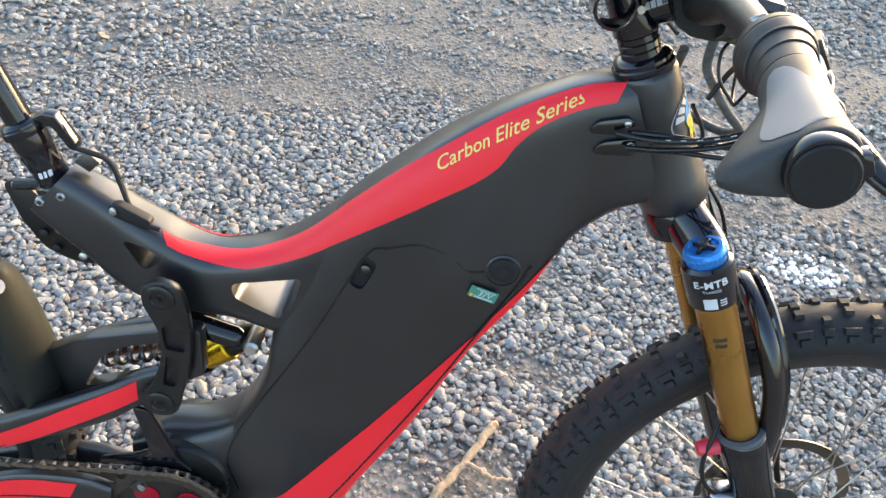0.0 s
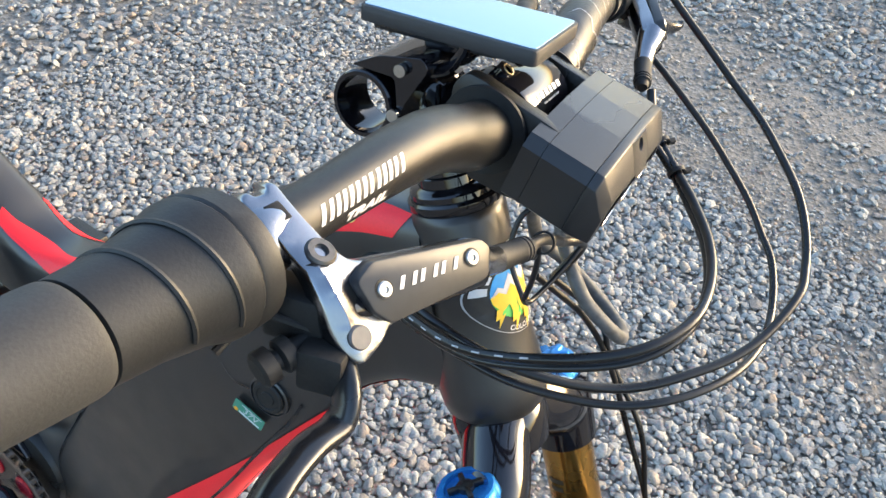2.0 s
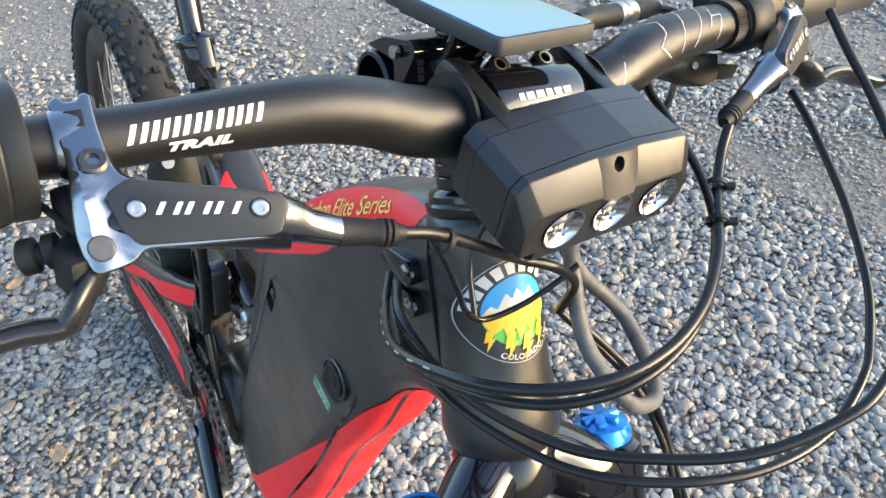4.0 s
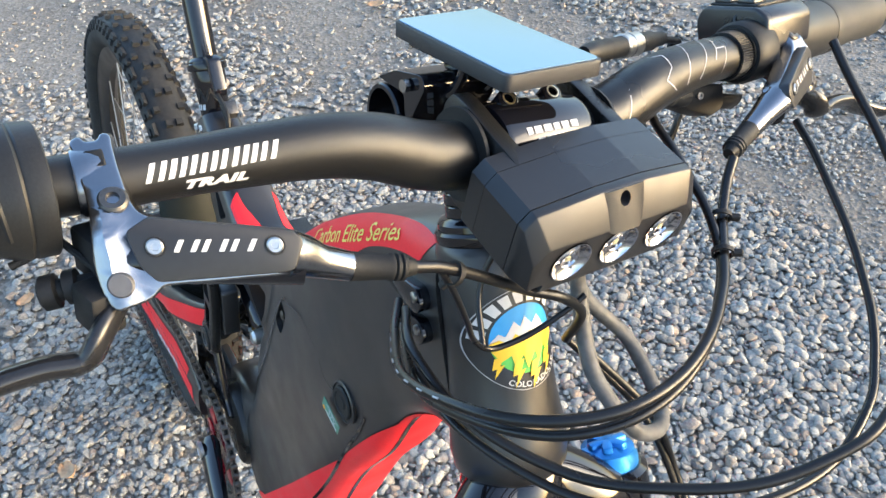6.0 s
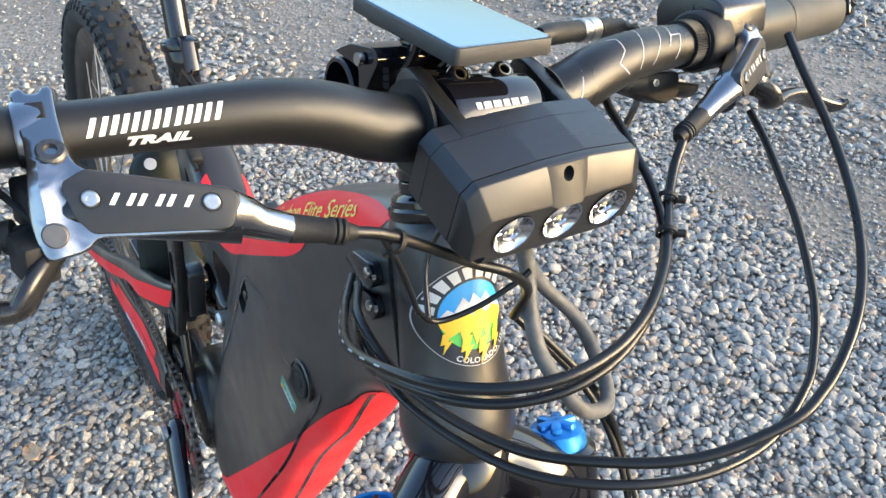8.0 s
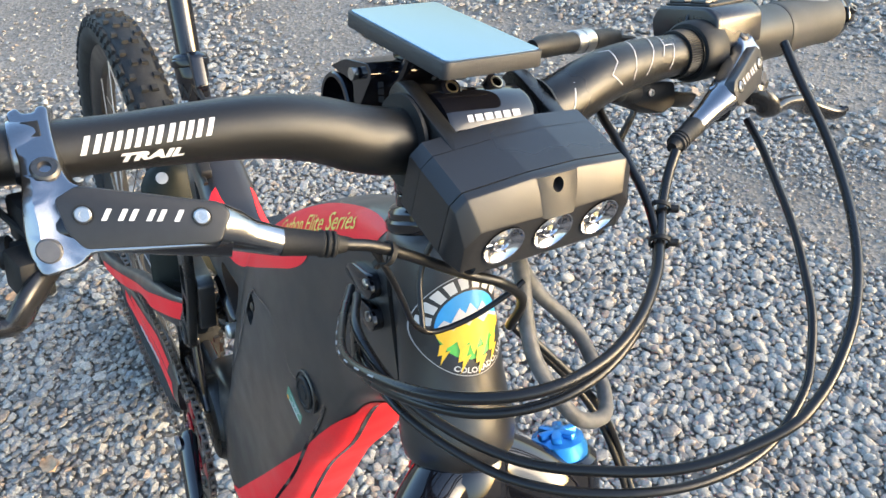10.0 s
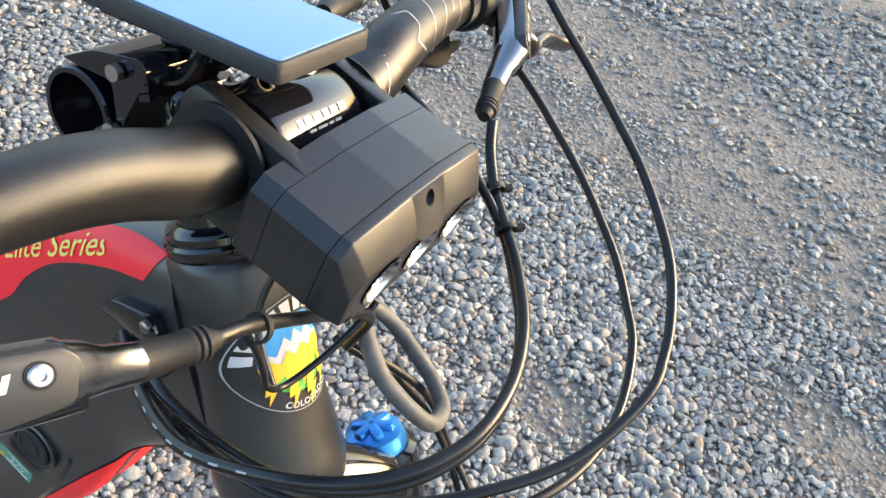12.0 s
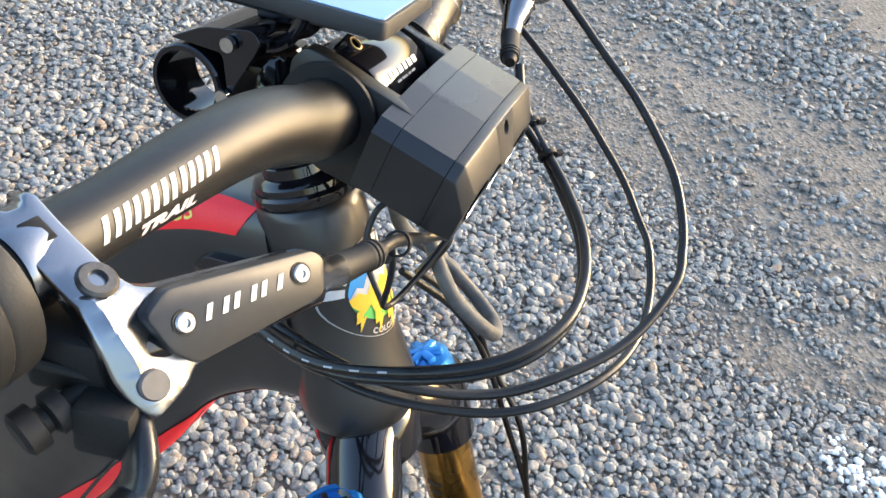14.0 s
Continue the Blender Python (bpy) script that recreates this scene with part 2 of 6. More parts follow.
# ---- ground ----
def make_ground():
    mat, nd, ln, p = nodes_of("dirt_between_gravel")
    co = nd.new("ShaderNodeTexCoord")
    big, fine, vo = nd.new("ShaderNodeTexNoise"), nd.new("ShaderNodeTexNoise"), nd.new("ShaderNodeTexVoronoi")
    big.inputs["Scale"].default_value, big.inputs["Detail"].default_value = 1.1, 5
    fine.inputs["Scale"].default_value, fine.inputs["Detail"].default_value = 160, 6
    vo.inputs["Scale"].default_value = 95
    ramp = nd.new("ShaderNodeValToRGB")
    ramp.color_ramp.elements[0].color, ramp.color_ramp.elements[1].color = (0.180, 0.162, 0.138, 1), (0.330, 0.296, 0.248, 1)
    ramp.color_ramp.elements[0].position, ramp.color_ramp.elements[1].position = 0.2, 0.85
    grey, pebble, split = nd.new("ShaderNodeSeparateColor"), nd.new("ShaderNodeMapRange"), nd.new("ShaderNodeMix")
    pebble.inputs["To Min"].default_value, pebble.inputs["To Max"].default_value = 0.55, 1.25
    split.data_type, split.blend_type = "RGBA", "MULTIPLY"
    split.inputs["Factor"].default_value = 0.8
    ln.new(vo.outputs["Color"], grey.inputs[0])
    ln.new(grey.outputs[0], pebble.inputs[0])
    ln.new(ramp.outputs[0], split.inputs["A"])
    ln.new(pebble.outputs[0], split.inputs["B"])
    mix = nd.new("ShaderNodeMix")
    mix.data_type, mix.blend_type = "RGBA", "MULTIPLY"
    mix.inputs["Factor"].default_value = 0.5
    bp, bq = nd.new("ShaderNodeBump"), nd.new("ShaderNodeBump")
    bp.inputs["Strength"].default_value, bp.inputs["Distance"].default_value = 0.5, 0.006
    bq.inputs["Strength"].default_value, bq.inputs["Distance"].default_value = 0.6, 0.003
    for t in (big, fine, vo):
        ln.new(co.outputs["Object"], t.inputs["Vector"])
    ln.new(big.outputs[0], ramp.inputs[0])
    ln.new(split.outputs["Result"], mix.inputs["A"])
    ln.new(fine.outputs[0], mix.inputs["B"])
    ln.new(mix.outputs["Result"], p.inputs["Base Color"])
    ln.new(vo.outputs["Distance"], bp.inputs["Height"])
    ln.new(fine.outputs[0], bq.inputs["Height"])
    ln.new(bp.outputs[0], bq.inputs["Normal"])
    ln.new(bq.outputs[0], p.inputs["Normal"])
    p.inputs["Roughness"].default_value = 0.95
    bm = bmesh.new()
    bmesh.ops.create_grid(bm, x_segments=2, y_segments=2, size=400)
    me = bpy.data.meshes.new("ground")
    bm.to_mesh(me)
    me.materials.append(mat)
    return tagged(new("ground", me), "grey brown dirt yard under loose gravel", "ground", kind="structure")


BARE = ((.20, 2.08, .55, .13), (-.30, 2.08, .25, .07), (-.55, 1.83, .16, .06), (1.25, 2.45, .7, .18), (.40, 2.45, .35, .10), (.27, 2.26, .30, .07), (.80, 2.05, .35, .10), (-.12, 2.30, .25, .08), (-.5, 2.5, .6, .14),
        (.30, 1.06, .07, .05), (.20, .80, .09, .05), (-1.46, 1.86, .35, .14), (-1.9, 1.2, .4, .2), (.03, .75, .11, .055), (.27, 1.34, .10, .06), (.75, 1.64, .16, .07), (-.95, 2.40, .6, .16), (-.31, 1.90, .16, .07), (1.1, 1.75, .25, .10), (-2.3, .4, .4, .22))  # x, y and half lengths of the bare dirt patches


def dirt(x, y):
    """How bare the ground is at a place: 0 full gravel, 1 bare dirt."""
    q = noise.noise(Vector((x * 2.2 + 3.1, y * 3.7 + 1.3, 0.4))) + 0.6 * noise.noise(Vector((x * 7.6, y * 9.9, 7.0)))
    best = max(1.25 - 0.8 * math.hypot((x - a) / c, (y - b) / d) for a, b, c, d in BARE)
    return min(1.0, max(0.0, best + 0.55 * q, (q - 0.42) * 1.2))


def base_stone(cuts):
    bm = bmesh.new()
    bmesh.ops.create_icosphere(bm, subdivisions=cuts, radius=1)
    v = np.array([p.co for p in bm.verts])
    f = np.array([[p.index for p in q.verts] for q in bm.faces])
    bm.free()
    return v, f


def make_gravel():
    mat, nd, ln, p = nodes_of("river_gravel")
    geo, ramp = nd.new("ShaderNodeNewGeometry"), nd.new("ShaderNodeValToRGB")
    cr = ramp.color_ramp
    cr.elements[0].color, cr.elements[1].color = (0.165, 0.158, 0.146, 1), (0.400, 0.380, 0.330, 1)
    for pos, col in ((0.12, (0.220, 0.213, 0.197, 1)), (0.3, (0.265, 0.258, 0.238, 1)), (0.5, (0.315, 0.303, 0.272, 1)), (0.58, (0.330, 0.275, 0.215, 1)), (0.64, (0.290, 0.225, 0.175, 1)), (0.70, (0.245, 0.260, 0.262, 1)), (0.82, (0.350, 0.338, 0.300, 1)), (0.94, (0.370, 0.352, 0.308, 1))):
        cr.elements.new(pos).color = col
    co, nz, mul = nd.new("ShaderNodeTexCoord"), nd.new("ShaderNodeTexNoise"), nd.new("ShaderNodeMix")
    nz.inputs["Scale"].default_value, nz.inputs["Detail"].default_value = 220, 6
    wide = nd.new("ShaderNodeMapRange")
    wide.inputs["From Min"].default_value, wide.inputs["From Max"].default_value = 0.3, 0.7
    wide.inputs["To Min"].default_value, wide.inputs["To Max"].default_value = 0.7, 1.15
    mul.data_type, mul.blend_type = "RGBA", "MULTIPLY"
    mul.inputs["Factor"].default_value = 1.0
    bp = nd.new("ShaderNodeBump")
    bp.inputs["Strength"].default_value, bp.inputs["Distance"].default_value = 0.6, 0.0025
    ln.new(geo.outputs["Random Per Island"], ramp.inputs[0])
    ln.new(co.outputs["Object"], nz.inputs["Vector"])
    ln.new(nz.outputs[0], wide.inputs[0])
    ln.new(ramp.outputs[0], mul.inputs["A"])
    ln.new(wide.outputs[0], mul.inputs["B"])
    ln.new(mul.outputs["Result"], p.inputs["Base Color"])
    ln.new(nz.outputs[0], bp.inputs["Height"])
    ln.new(bp.outputs[0], p.inputs["Normal"])
    p.inputs["Roughness"].default_value = 0.9
    p.inputs["Specular IOR Level"].default_value = 0.12
    rng = np.random.default_rng(5)
    step = 0.0100
    xs, ys = np.meshgrid(np.arange(-2.6, 2.2, step), np.arange(-0.8, 3.5, step))
    xs, ys = xs.ravel() + rng.uniform(-.5, .5, xs.size) * step, ys.ravel() + rng.uniform(-.5, .5, xs.size) * step
    bare = np.array([dirt(a, b) for a, b in zip(xs[::1], ys[::1])])
    keep = rng.random(xs.size) > bare * 0.68
    far = np.hypot(xs + 0.1, ys - 1.1)
    keep &= (far < 1.15) | (rng.random(xs.size) < 0.33)
    rim = np.minimum(np.minimum(xs + 2.6, 2.2 - xs), np.minimum(ys + 0.8, 3.5 - ys))
    rim += np.array([0.35 * noise.noise(Vector((a * 1.9, b * 1.9, 2.0))) for a, b in zip(xs, ys)])
    keep &= rng.random(xs.size) < np.clip(rim / 0.6, 0, 1)
    xs, ys, bare, far = xs[keep], ys[keep], bare[keep], far[keep]
    size = 0.0065 * np.exp(rng.normal(0, 0.27, xs.size)) * (1 - 0.45 * bare) * np.where(far < 1.15, 1, 1.4)
    small = rng.random(xs.size) < 0.28
    size = np.where(small, size * 0.6, size)
    size = np.clip(size, 0.002, 0.0130)
    verts, faces, soft, count = [], [], [], 0
    for cuts, pick in ((2, far < 0.72), (1, far >= 0.72)):
        bv, bf = base_stone(cuts)
        idx = np.nonzero(pick)[0]
        n, k = len(idx), len(bv)
        lump = 1 + 0.14 * np.sin(rng.uniform(1, 3, (n, 1)) * bv[None, :, 0] * 2 + rng.uniform(0, 6, (n, 1))) * np.cos(rng.uniform(1, 3, (n, 1)) * bv[None, :, 1] * 2 + rng.uniform(0, 6, (n, 1)))
        raw = bv[None] * lump[..., None]
        for _ in range(9):
            nrm = rng.normal(size=(n, 3)) * (1, 1, 1.5)
            nrm /= np.linalg.norm(nrm, axis=1)[:, None]
            over = np.einsum("nkj,nj->nk", raw, nrm) - rng.uniform(0.48, 0.82, (n, 1))
            raw = raw - np.maximum(over, 0)[..., None] * nrm[:, None, :]
        sc = np.stack([rng.uniform(1.15, 1.8, n), rng.uniform(0.95, 1.3, n), rng.uniform(0.6, 0.9, n)], 1)
        loc = raw * sc[:, None, :] * size[idx][:, None, None]
        tilt = rng.normal(0, 0.25, n)
        ct, st = np.cos(tilt)[:, None], np.sin(tilt)[:, None]
        loc = np.stack([loc[..., 0] * ct - loc[..., 2] * st, loc[..., 1], loc[..., 0] * st + loc[..., 2] * ct], -1)
        a = rng.uniform(0, 2 * np.pi, n)
        ca, sa = np.cos(a)[:, None], np.sin(a)[:, None]
        loc = np.stack([loc[..., 0] * ca - loc[..., 1] * sa, loc[..., 0] * sa + loc[..., 1] * ca, loc[..., 2]], -1)
        loc += np.stack([xs[idx], ys[idx], size[idx] * 0.22 + rng.uniform(0, 0.006, n) * (1 - 0.8 * bare[idx])], 1)[:, None, :]
        verts.append(loc.reshape(-1, 3))
        faces.append((bf[None] + (count + np.arange(n) * k)[:, None, None]).reshape(-1, 3))
        soft.append(np.full(n * len(bf), cuts > 1))
        count += n * k
    v, f = np.concatenate(verts), np.concatenate(faces)
    me = bpy.data.meshes.new("gravel")
    me.vertices.add(len(v))
    me.vertices.foreach_set("co", v.ravel())
    me.loops.add(f.size)
    me.loops.foreach_set("vertex_index", f.ravel().astype(np.int32))
    me.polygons.add(len(f))
    me.polygons.foreach_set("loop_start", np.arange(0, f.size, 3, dtype=np.int32))
    me.polygons.foreach_set("use_smooth", np.concatenate(soft))
    me.update(calc_edges=True)
    me.materials.append(mat)
    return tagged(new("gravel", me), "loose grey river gravel of mixed sizes", "gravel", kind="stuff")


ground = make_ground()
gravel = make_gravel()


# ---- things lying on the ground ----
def make_litter():
    bark = surface("dry_bark", (.36, .26, .16), .8, vary=.35, grain=120, bump=.5)
    twig = thing("dry_branch", "dry broken brown branch lying on gravel", "branch", Matrix.Identity(4))
    for name, pts, r in (("stem", [(.10, .66, .016), (.15, .745, .018), (.185, .80, .019), (.222, .872, .020), (.236, .900, .018)], [.006, .0075, .0070, .0080, .0050]), ("side_twig", [(.185, .80, .020), (.20, .80, .024), (.235, .785, .020), (.275, .79, .016)], [.0050, .0045, .0035, .0015])):
        row = spline(pts, 6)
        rad = [r[min(int(k / 6), len(r) - 1)] * (1 + .15 * math.sin(k * 2.3)) for k in range(len(row))]
        bm = bmesh.new()
        tube(bm, [p + Vector((.002 * math.sin(k * 1.7), .002 * math.cos(k * 2.9), 0)) for k, p in enumerate(row)], rad, 10)
        part(name, bm, bark, twig)
    dry = surface("dry_leaf", (.50, .30, .16), .7, vary=.3, grain=150, bump=.3)
    for x, y, a, s in ((-.48, .24, 20, .022), (-.97, .22, 110, .020), (-1.90, 1.43, 60, .028), (-.62, .62, 200, .013), (-1.45, .55, 300, .016)):
        bm = bmesh.new()
        rows = []
        for i in range(9):
            t = i / 8 * 2 - 1
            half = .62 * math.sqrt(max(.002, 1 - t * t)) * (1 + .12 * math.sin(9 * t))
            rows.append([(t * s, half * q * s, s * (.25 * (q * q) + .12 * t * t)) for q in (-1, -.5, 0, .5, 1)])
        add_grid(bm, rows, False, False)
        me = bpy.data.meshes.new("dry_leaf")
        bmesh.ops.recalc_face_normals(bm, faces=bm.faces)
        bm.to_mesh(me)
        for p in me.polygons:
            p.use_smooth = True
        me.materials.append(dry)
        leaf = tagged(new("dry_leaf", me), "curled dry brown leaf on gravel", "leaf", "leaves on the gravel")
        leaf.matrix_world = pose(x, y, .016, 8, -6, a)
        leaf.modifiers.new("thick", "SOLIDIFY").thickness = .0006
    chalk = surface("chalky_rubble", (.66, .66, .64), .85, vary=.15, grain=90, bump=.5)
    rnd = random.Random(8)
    bm = bmesh.new()
    for k in range(150):
        a, d = rnd.uniform(0, 6.283), math.sqrt(rnd.random())
        r = rnd.uniform(.002, .010) * (1.25 - .6 * d)
        q = bmesh.ops.create_icosphere(bm, subdivisions=2, radius=r, matrix=pose(.93 + .105 * d * math.cos(a), 1.475 + .06 * d * math.sin(a), .008, rnd.uniform(0, 90), rnd.uniform(0, 90), 0))
        for v in q["verts"]:
            v.co.z = .006 + (v.co.z - .006) * .55 + .002 * noise.noise(v.co * 160)
    me = bpy.data.meshes.new("chalk_rubble")
    bm.to_mesh(me)
    me.materials.append(chalk)
    tagged(new("chalk_rubble", me), "patch of crumbled white chalky rubble", "rubble", kind="stuff")


make_litter()

# ---- the bike ----
bike = thing("electric_mountain_bike", "matte black and red electric mountain bike parked on gravel", "bicycle", BIKE)
HEAD = Matrix.Translation((0.252, 0, 0.90)) @ Matrix.Rotation(radians(-26), 4, "Y")
SIDE = Matrix(((1, 0, 0, 0), (0, 0, -1, 0), (0, 1, 0, 0), (0, 0, 0, 1)))  # x, y of an outline to the bike's x, z; its z to -y


def loft(bm, stations, power=2.6, seg=28, n=5):
    """Stations (top x, top z, bottom x, bottom z, half width): rounded sections between two edges."""
    rows = [spline([s[:2] + (0,) for s in stations], n), spline([s[2:4] + (0,) for s in stations], n), spline([(s[4], s[5] if len(s) > 5 else 0, 0) for s in stations], n)]
    rings = []
    for a, b, w in zip(*rows):
        c, h = (a + b) / 2, (a - b) / 2
        ring = []
        for k in range(seg):
            t = 2 * math.pi * k / seg
            cu, sn = math.cos(t), math.sin(t)
            q = c + h * math.copysign(abs(cu) ** (2 / power), cu)
            ring.append((q.x, w.y + w.x * math.copysign(abs(sn) ** (2 / power), sn), q.y))
        rings.append(ring)
    return add_grid(bm, rings)


def side_patch(outline, y):
    """A finely cut flat sheet of an outline in the bike's x, z."""
    bm = bmesh.new()
    bm.faces.new([bm.verts.new((x, y, z)) for x, z in outline])
    bmesh.ops.triangulate(bm, faces=bm.faces)
    for _ in range(3):
        bmesh.ops.subdivide_edges(bm, edges=[e for e in bm.edges if e.calc_length() > 0.006], cuts=1, use_grid_fill=True)
    bmesh.ops.triangulate(bm, faces=bm.faces)
    return bm


def fine_cut(bm, size):
    """Cuts long edges, so that a flat sheet can follow a bend."""
    bmesh.ops.triangulate(bm, faces=bm.faces)
    for _ in range(3):
        bmesh.ops.subdivide_edges(bm, edges=[e for e in bm.edges if e.calc_length() > size], cuts=1)
        bmesh.ops.triangulate(bm, faces=bm.faces)
    return bm


def place_letters(bm, m):
    bmesh.ops.transform(bm, matrix=m, verts=bm.verts)
    return bm


def blocks(widths, height, gap, slant=0.25, stroke=0.0):
    """A row of slanted bars, centred, that stands for a maker's mark: one bmesh a bar; with a stroke, a pair of strokes of that width."""
    x = -(sum(widths) + gap * (len(widths) - 1)) / 2
    row = []
    for w in widths:
        bm = bmesh.new()
        if stroke and w > 2.6 * stroke:
            for x0 in (x, x + w - stroke):
                add_grid(bm, [[(x0 + stroke * i + h * slant, h, 0) for h in [height * (j / 6 - .5) for j in range(7)]] for i in range(2)], False, False)
        else:
            add_grid(bm, [[(x + w * i / 3 + h * slant, h, 0) for h in [height * (j / 6 - .5) for j in range(7)]] for i in range(4)], False, False)
        row.append(bm)
        x += w + gap
    return row


def mark(row, shape, mat, parent, name="mark_bar"):
    """Lays each bar of a maker's mark where shape() carries its corners."""
    for bm in row:
        for v in bm.verts:
            v.co = shape(v.co)
        part(name, bm, mat, parent)


STATIONS = [(.240, .897, .296, .782, .029), (.205, .886, .268, .772, .030), (.185, .877, .248, .760, .031), (.139, .851, .219, .726, .034), (.092, .817, .189, .657, .039), (.043, .773, .143, .575, .042),
              (-.009, .718, .092, .455, .043), (-.032, .66, .045, .362, .043), (-.062, .585, .012, .298, .043), (-.072, .52, -.035, .278, .043), (-.090, .465, -.085, .268, .042), (-.122, .412, -.12, .275, .038), (-.16, .375, -.17, .28, .03)]  # top and bottom edge of the main box and its half width


def make_frame():
    bm = bmesh.new()
    loft(bm, STATIONS, 4.2, 40)
    body = part("frame", bm, carbon, bike, "matte black carbon frame")
    bm = bmesh.new()
    loft(bm, [(.02, .735, -.02, .56, .036), (-.009, .718, -.055, .56, .036), (-.037, .693, -.08, .567, .035), (-.066, .672, -.105, .574, .034), (-.095, .660, -.13, .576, .033), (-.125, .653, -.158, .576, .033), (-.155, .658, -.19, .576, .032),
              (-.184, .671, -.214, .584, .031), (-.209, .682, -.243, .600, .029), (-.231, .693, -.268, .622, .027), (-.258, .706, -.300, .645, .024), (-.284, .715, -.327, .668, .021)], 3.6, 36)
    top = part("top_tube", bm, carbon, bike)
    for tri in (((-.107, .629), (-.033, .650), (-.040, .622), (-.056, .593), (-.103, .612)), ((-.225, .660), (-.201, .628), (-.176, .645), (-.205, .657))):
        bm = bmesh.new()
        prism(bm, rounded(tri, .008), -.08, .08, SIDE)
        cut(top, bm)
        bm = bmesh.new()
        prism(bm, rounded(tri, .008), -.08, .08, SIDE)
        cut(body, bm)
    # head tube
    bm = bmesh.new()
    lathe(bm, [(.0255, .002), (.0275, .000), (.0285, -.004), (.0285, -.02), (.0292, -.06), (.031, -.09), (.0335, -.110), (.0345, -.122), (.033, -.132), (.029, -.137)], HEAD, 48)
    head = part("head_tube", bm, carbon, bike)
    bm = bmesh.new()
    lathe(bm, [(.0265, .001), (.0278, .003), (.0278, .007), (.0265, .0085), (.0255, .0085), (.0255, .012), (.0235, .0145), (.019, .016)], HEAD, 48)
    part("headset_cover", bm, gloss_black, bike, "glossy black headset cover")
    return body, top, head


body, top_tube, head_tube = make_frame()


def frame_details():
    # red bands, one on each side
    joined = bmesh.new()
    for ob in (body, top_tube):
        joined.from_mesh(ob.data)
    me = bpy.data.meshes.new("both")
    joined.to_mesh(me)
    joined.free()
    skin = bpy.data.objects.new("skin", me)
    up = [(-0.1837, 0.7020), (-0.1587, 0.6947), (-0.1065, 0.6932), (-0.0755, 0.7036), (-0.0362, 0.7262), (-0.0042, 0.7568), (0.0275, 0.7866), (0.0572, 0.8129), (0.0861, 0.8354), (0.1135, 0.8580), (0.1404, 0.8795), (0.1672, 0.8967), (0.1937, 0.9108), (0.2152, 0.9188), (0.2363, 0.9214)]
    lo = [(-0.1754, 0.6841), (-0.1534, 0.6760), (-0.1000, 0.6693), (-0.0651, 0.6791), (-0.0310, 0.6956), (0.0019, 0.7174), (0.0488, 0.7487), (0.0928, 0.7804), (0.1210, 0.8015), (0.1395, 0.8208), (0.1511, 0.8434), (0.1658, 0.8628), (0.1838, 0.8775), (0.2074, 0.8911), (0.2301, 0.8998)]
    for side in (-1, 1):
        rim = up if side < 0 else [(a[0] * .5 + b[0] * .5, a[1] * .5 + b[1] * .5) for a, b in zip(up, lo)]
        bm = sheet(rim, lo, 110, 10, side * .06)
        drape(bm, skin, 0.0, (0, -side * .81, -.586), .0005)
        part("red_stripe", bm, red, bike, "red vinyl stripe along the top tube")
    # red lower flanks that run round the underside
    edge = [(-.16, .20), (-.0634, .3196), (-.0458, .334), (.0478, .4671), (.1125, .562), (.1474, .6135), (.1500, .6195), (.1604, .6363), (.1905, .6854), (.2001, .700), (.2166, .7230), (.232, .738), (.30, .80)]

    def across(a, b):
        """How far down from a to b the flank's upper edge is met."""
        for p, q in zip(edge, edge[1:]):
            p, q = Vector(p), Vector(q)
            d, e, f = b - a, q - p, p - a
            den = d.x * e.y - d.y * e.x
            if abs(den) > 1e-9:
                s, u = (f.x * e.y - f.y * e.x) / den, (f.x * d.y - f.y * d.x) / den
                if -.2 < s < .985 and 0 <= u <= 1:
                    return max(s, .02)
        return .985
    pw, rows, gap = 4.2, [], []
    rings = [spline([(s[i], s[i + 1], 0) for s in STATIONS], 12) for i in (0, 2)] + [spline([(s[4], 0, 0) for s in STATIONS], 12)]
    for a, b, w in zip(*rings):
        a, b, w = a.xy, b.xy, w.x
        if b.x < -.09 or b.x > .262:
            continue
        cf = 1 - 2 * across(a, b)
        te = math.acos(math.copysign(abs(cf) ** (pw / 2), cf))
        c, h = (a + b) / 2, (a - b) / 2

        def at(t, lift):
            cu, sn = math.cos(t), math.sin(t)
            q = c + h * (1 + lift / h.length) * math.copysign(abs(cu) ** (2 / pw), cu)
            return (q.x, (w + lift) * math.copysign(abs(sn) ** (2 / pw), sn), q.y)
        rows.append([at(te + (2 * math.pi - 2 * te) * k / 40, .0007) for k in range(41)])
        gap.append([at(math.pi + math.asin((y / w) ** (pw / 2)), .0011) for y in (.0085, .0125)])
    bm = bmesh.new()
    add_grid(bm, rows, False, False)
    part("red_flank", bm, red, bike, "red lower flank of the down tube")
    bm = bmesh.new()
    add_grid(bm, gap, False, False)
    part("underside_joint", bm, gloss_black, bike, "dark joint along the underside")
    # dark joint between battery cover and down tube
    for side in (-1, 1):
        for path, r in (([(.187, .703), (.1773, .675), (.1492, .6155), (.1118, .532), (.05, .410), (.015, .345), (-.01, .305)], .0011), ([(.05, .705), (.027, .690), (-.02, .585), (-.108, .403), (-.10, .33)], .0008), ([(.05, .7045), (.078, .713), (.105, .707)], .0006), ([(.115, .70), (.128, .690), (.148, .693)], .0008)):
            pts = spline([(x, side * .09, z) for x, z in path], 14)
            bm = bmesh.new()
            add_grid(bm, [[p + Vector((-r, 0, r * .6)), p + Vector((r, 0, -r * .6))] for p in pts], False, False)
            drape(bm, skin, 0.0, (0, -side, 0), .0012)
            part("cover_joint", bm, gloss_black, bike, "dark joint line of the battery cover")
    bm = place_letters(fine_cut(letters("Carbon Elite Series", .030, .62, 1.0, .0001), .003), Matrix.Identity(4))
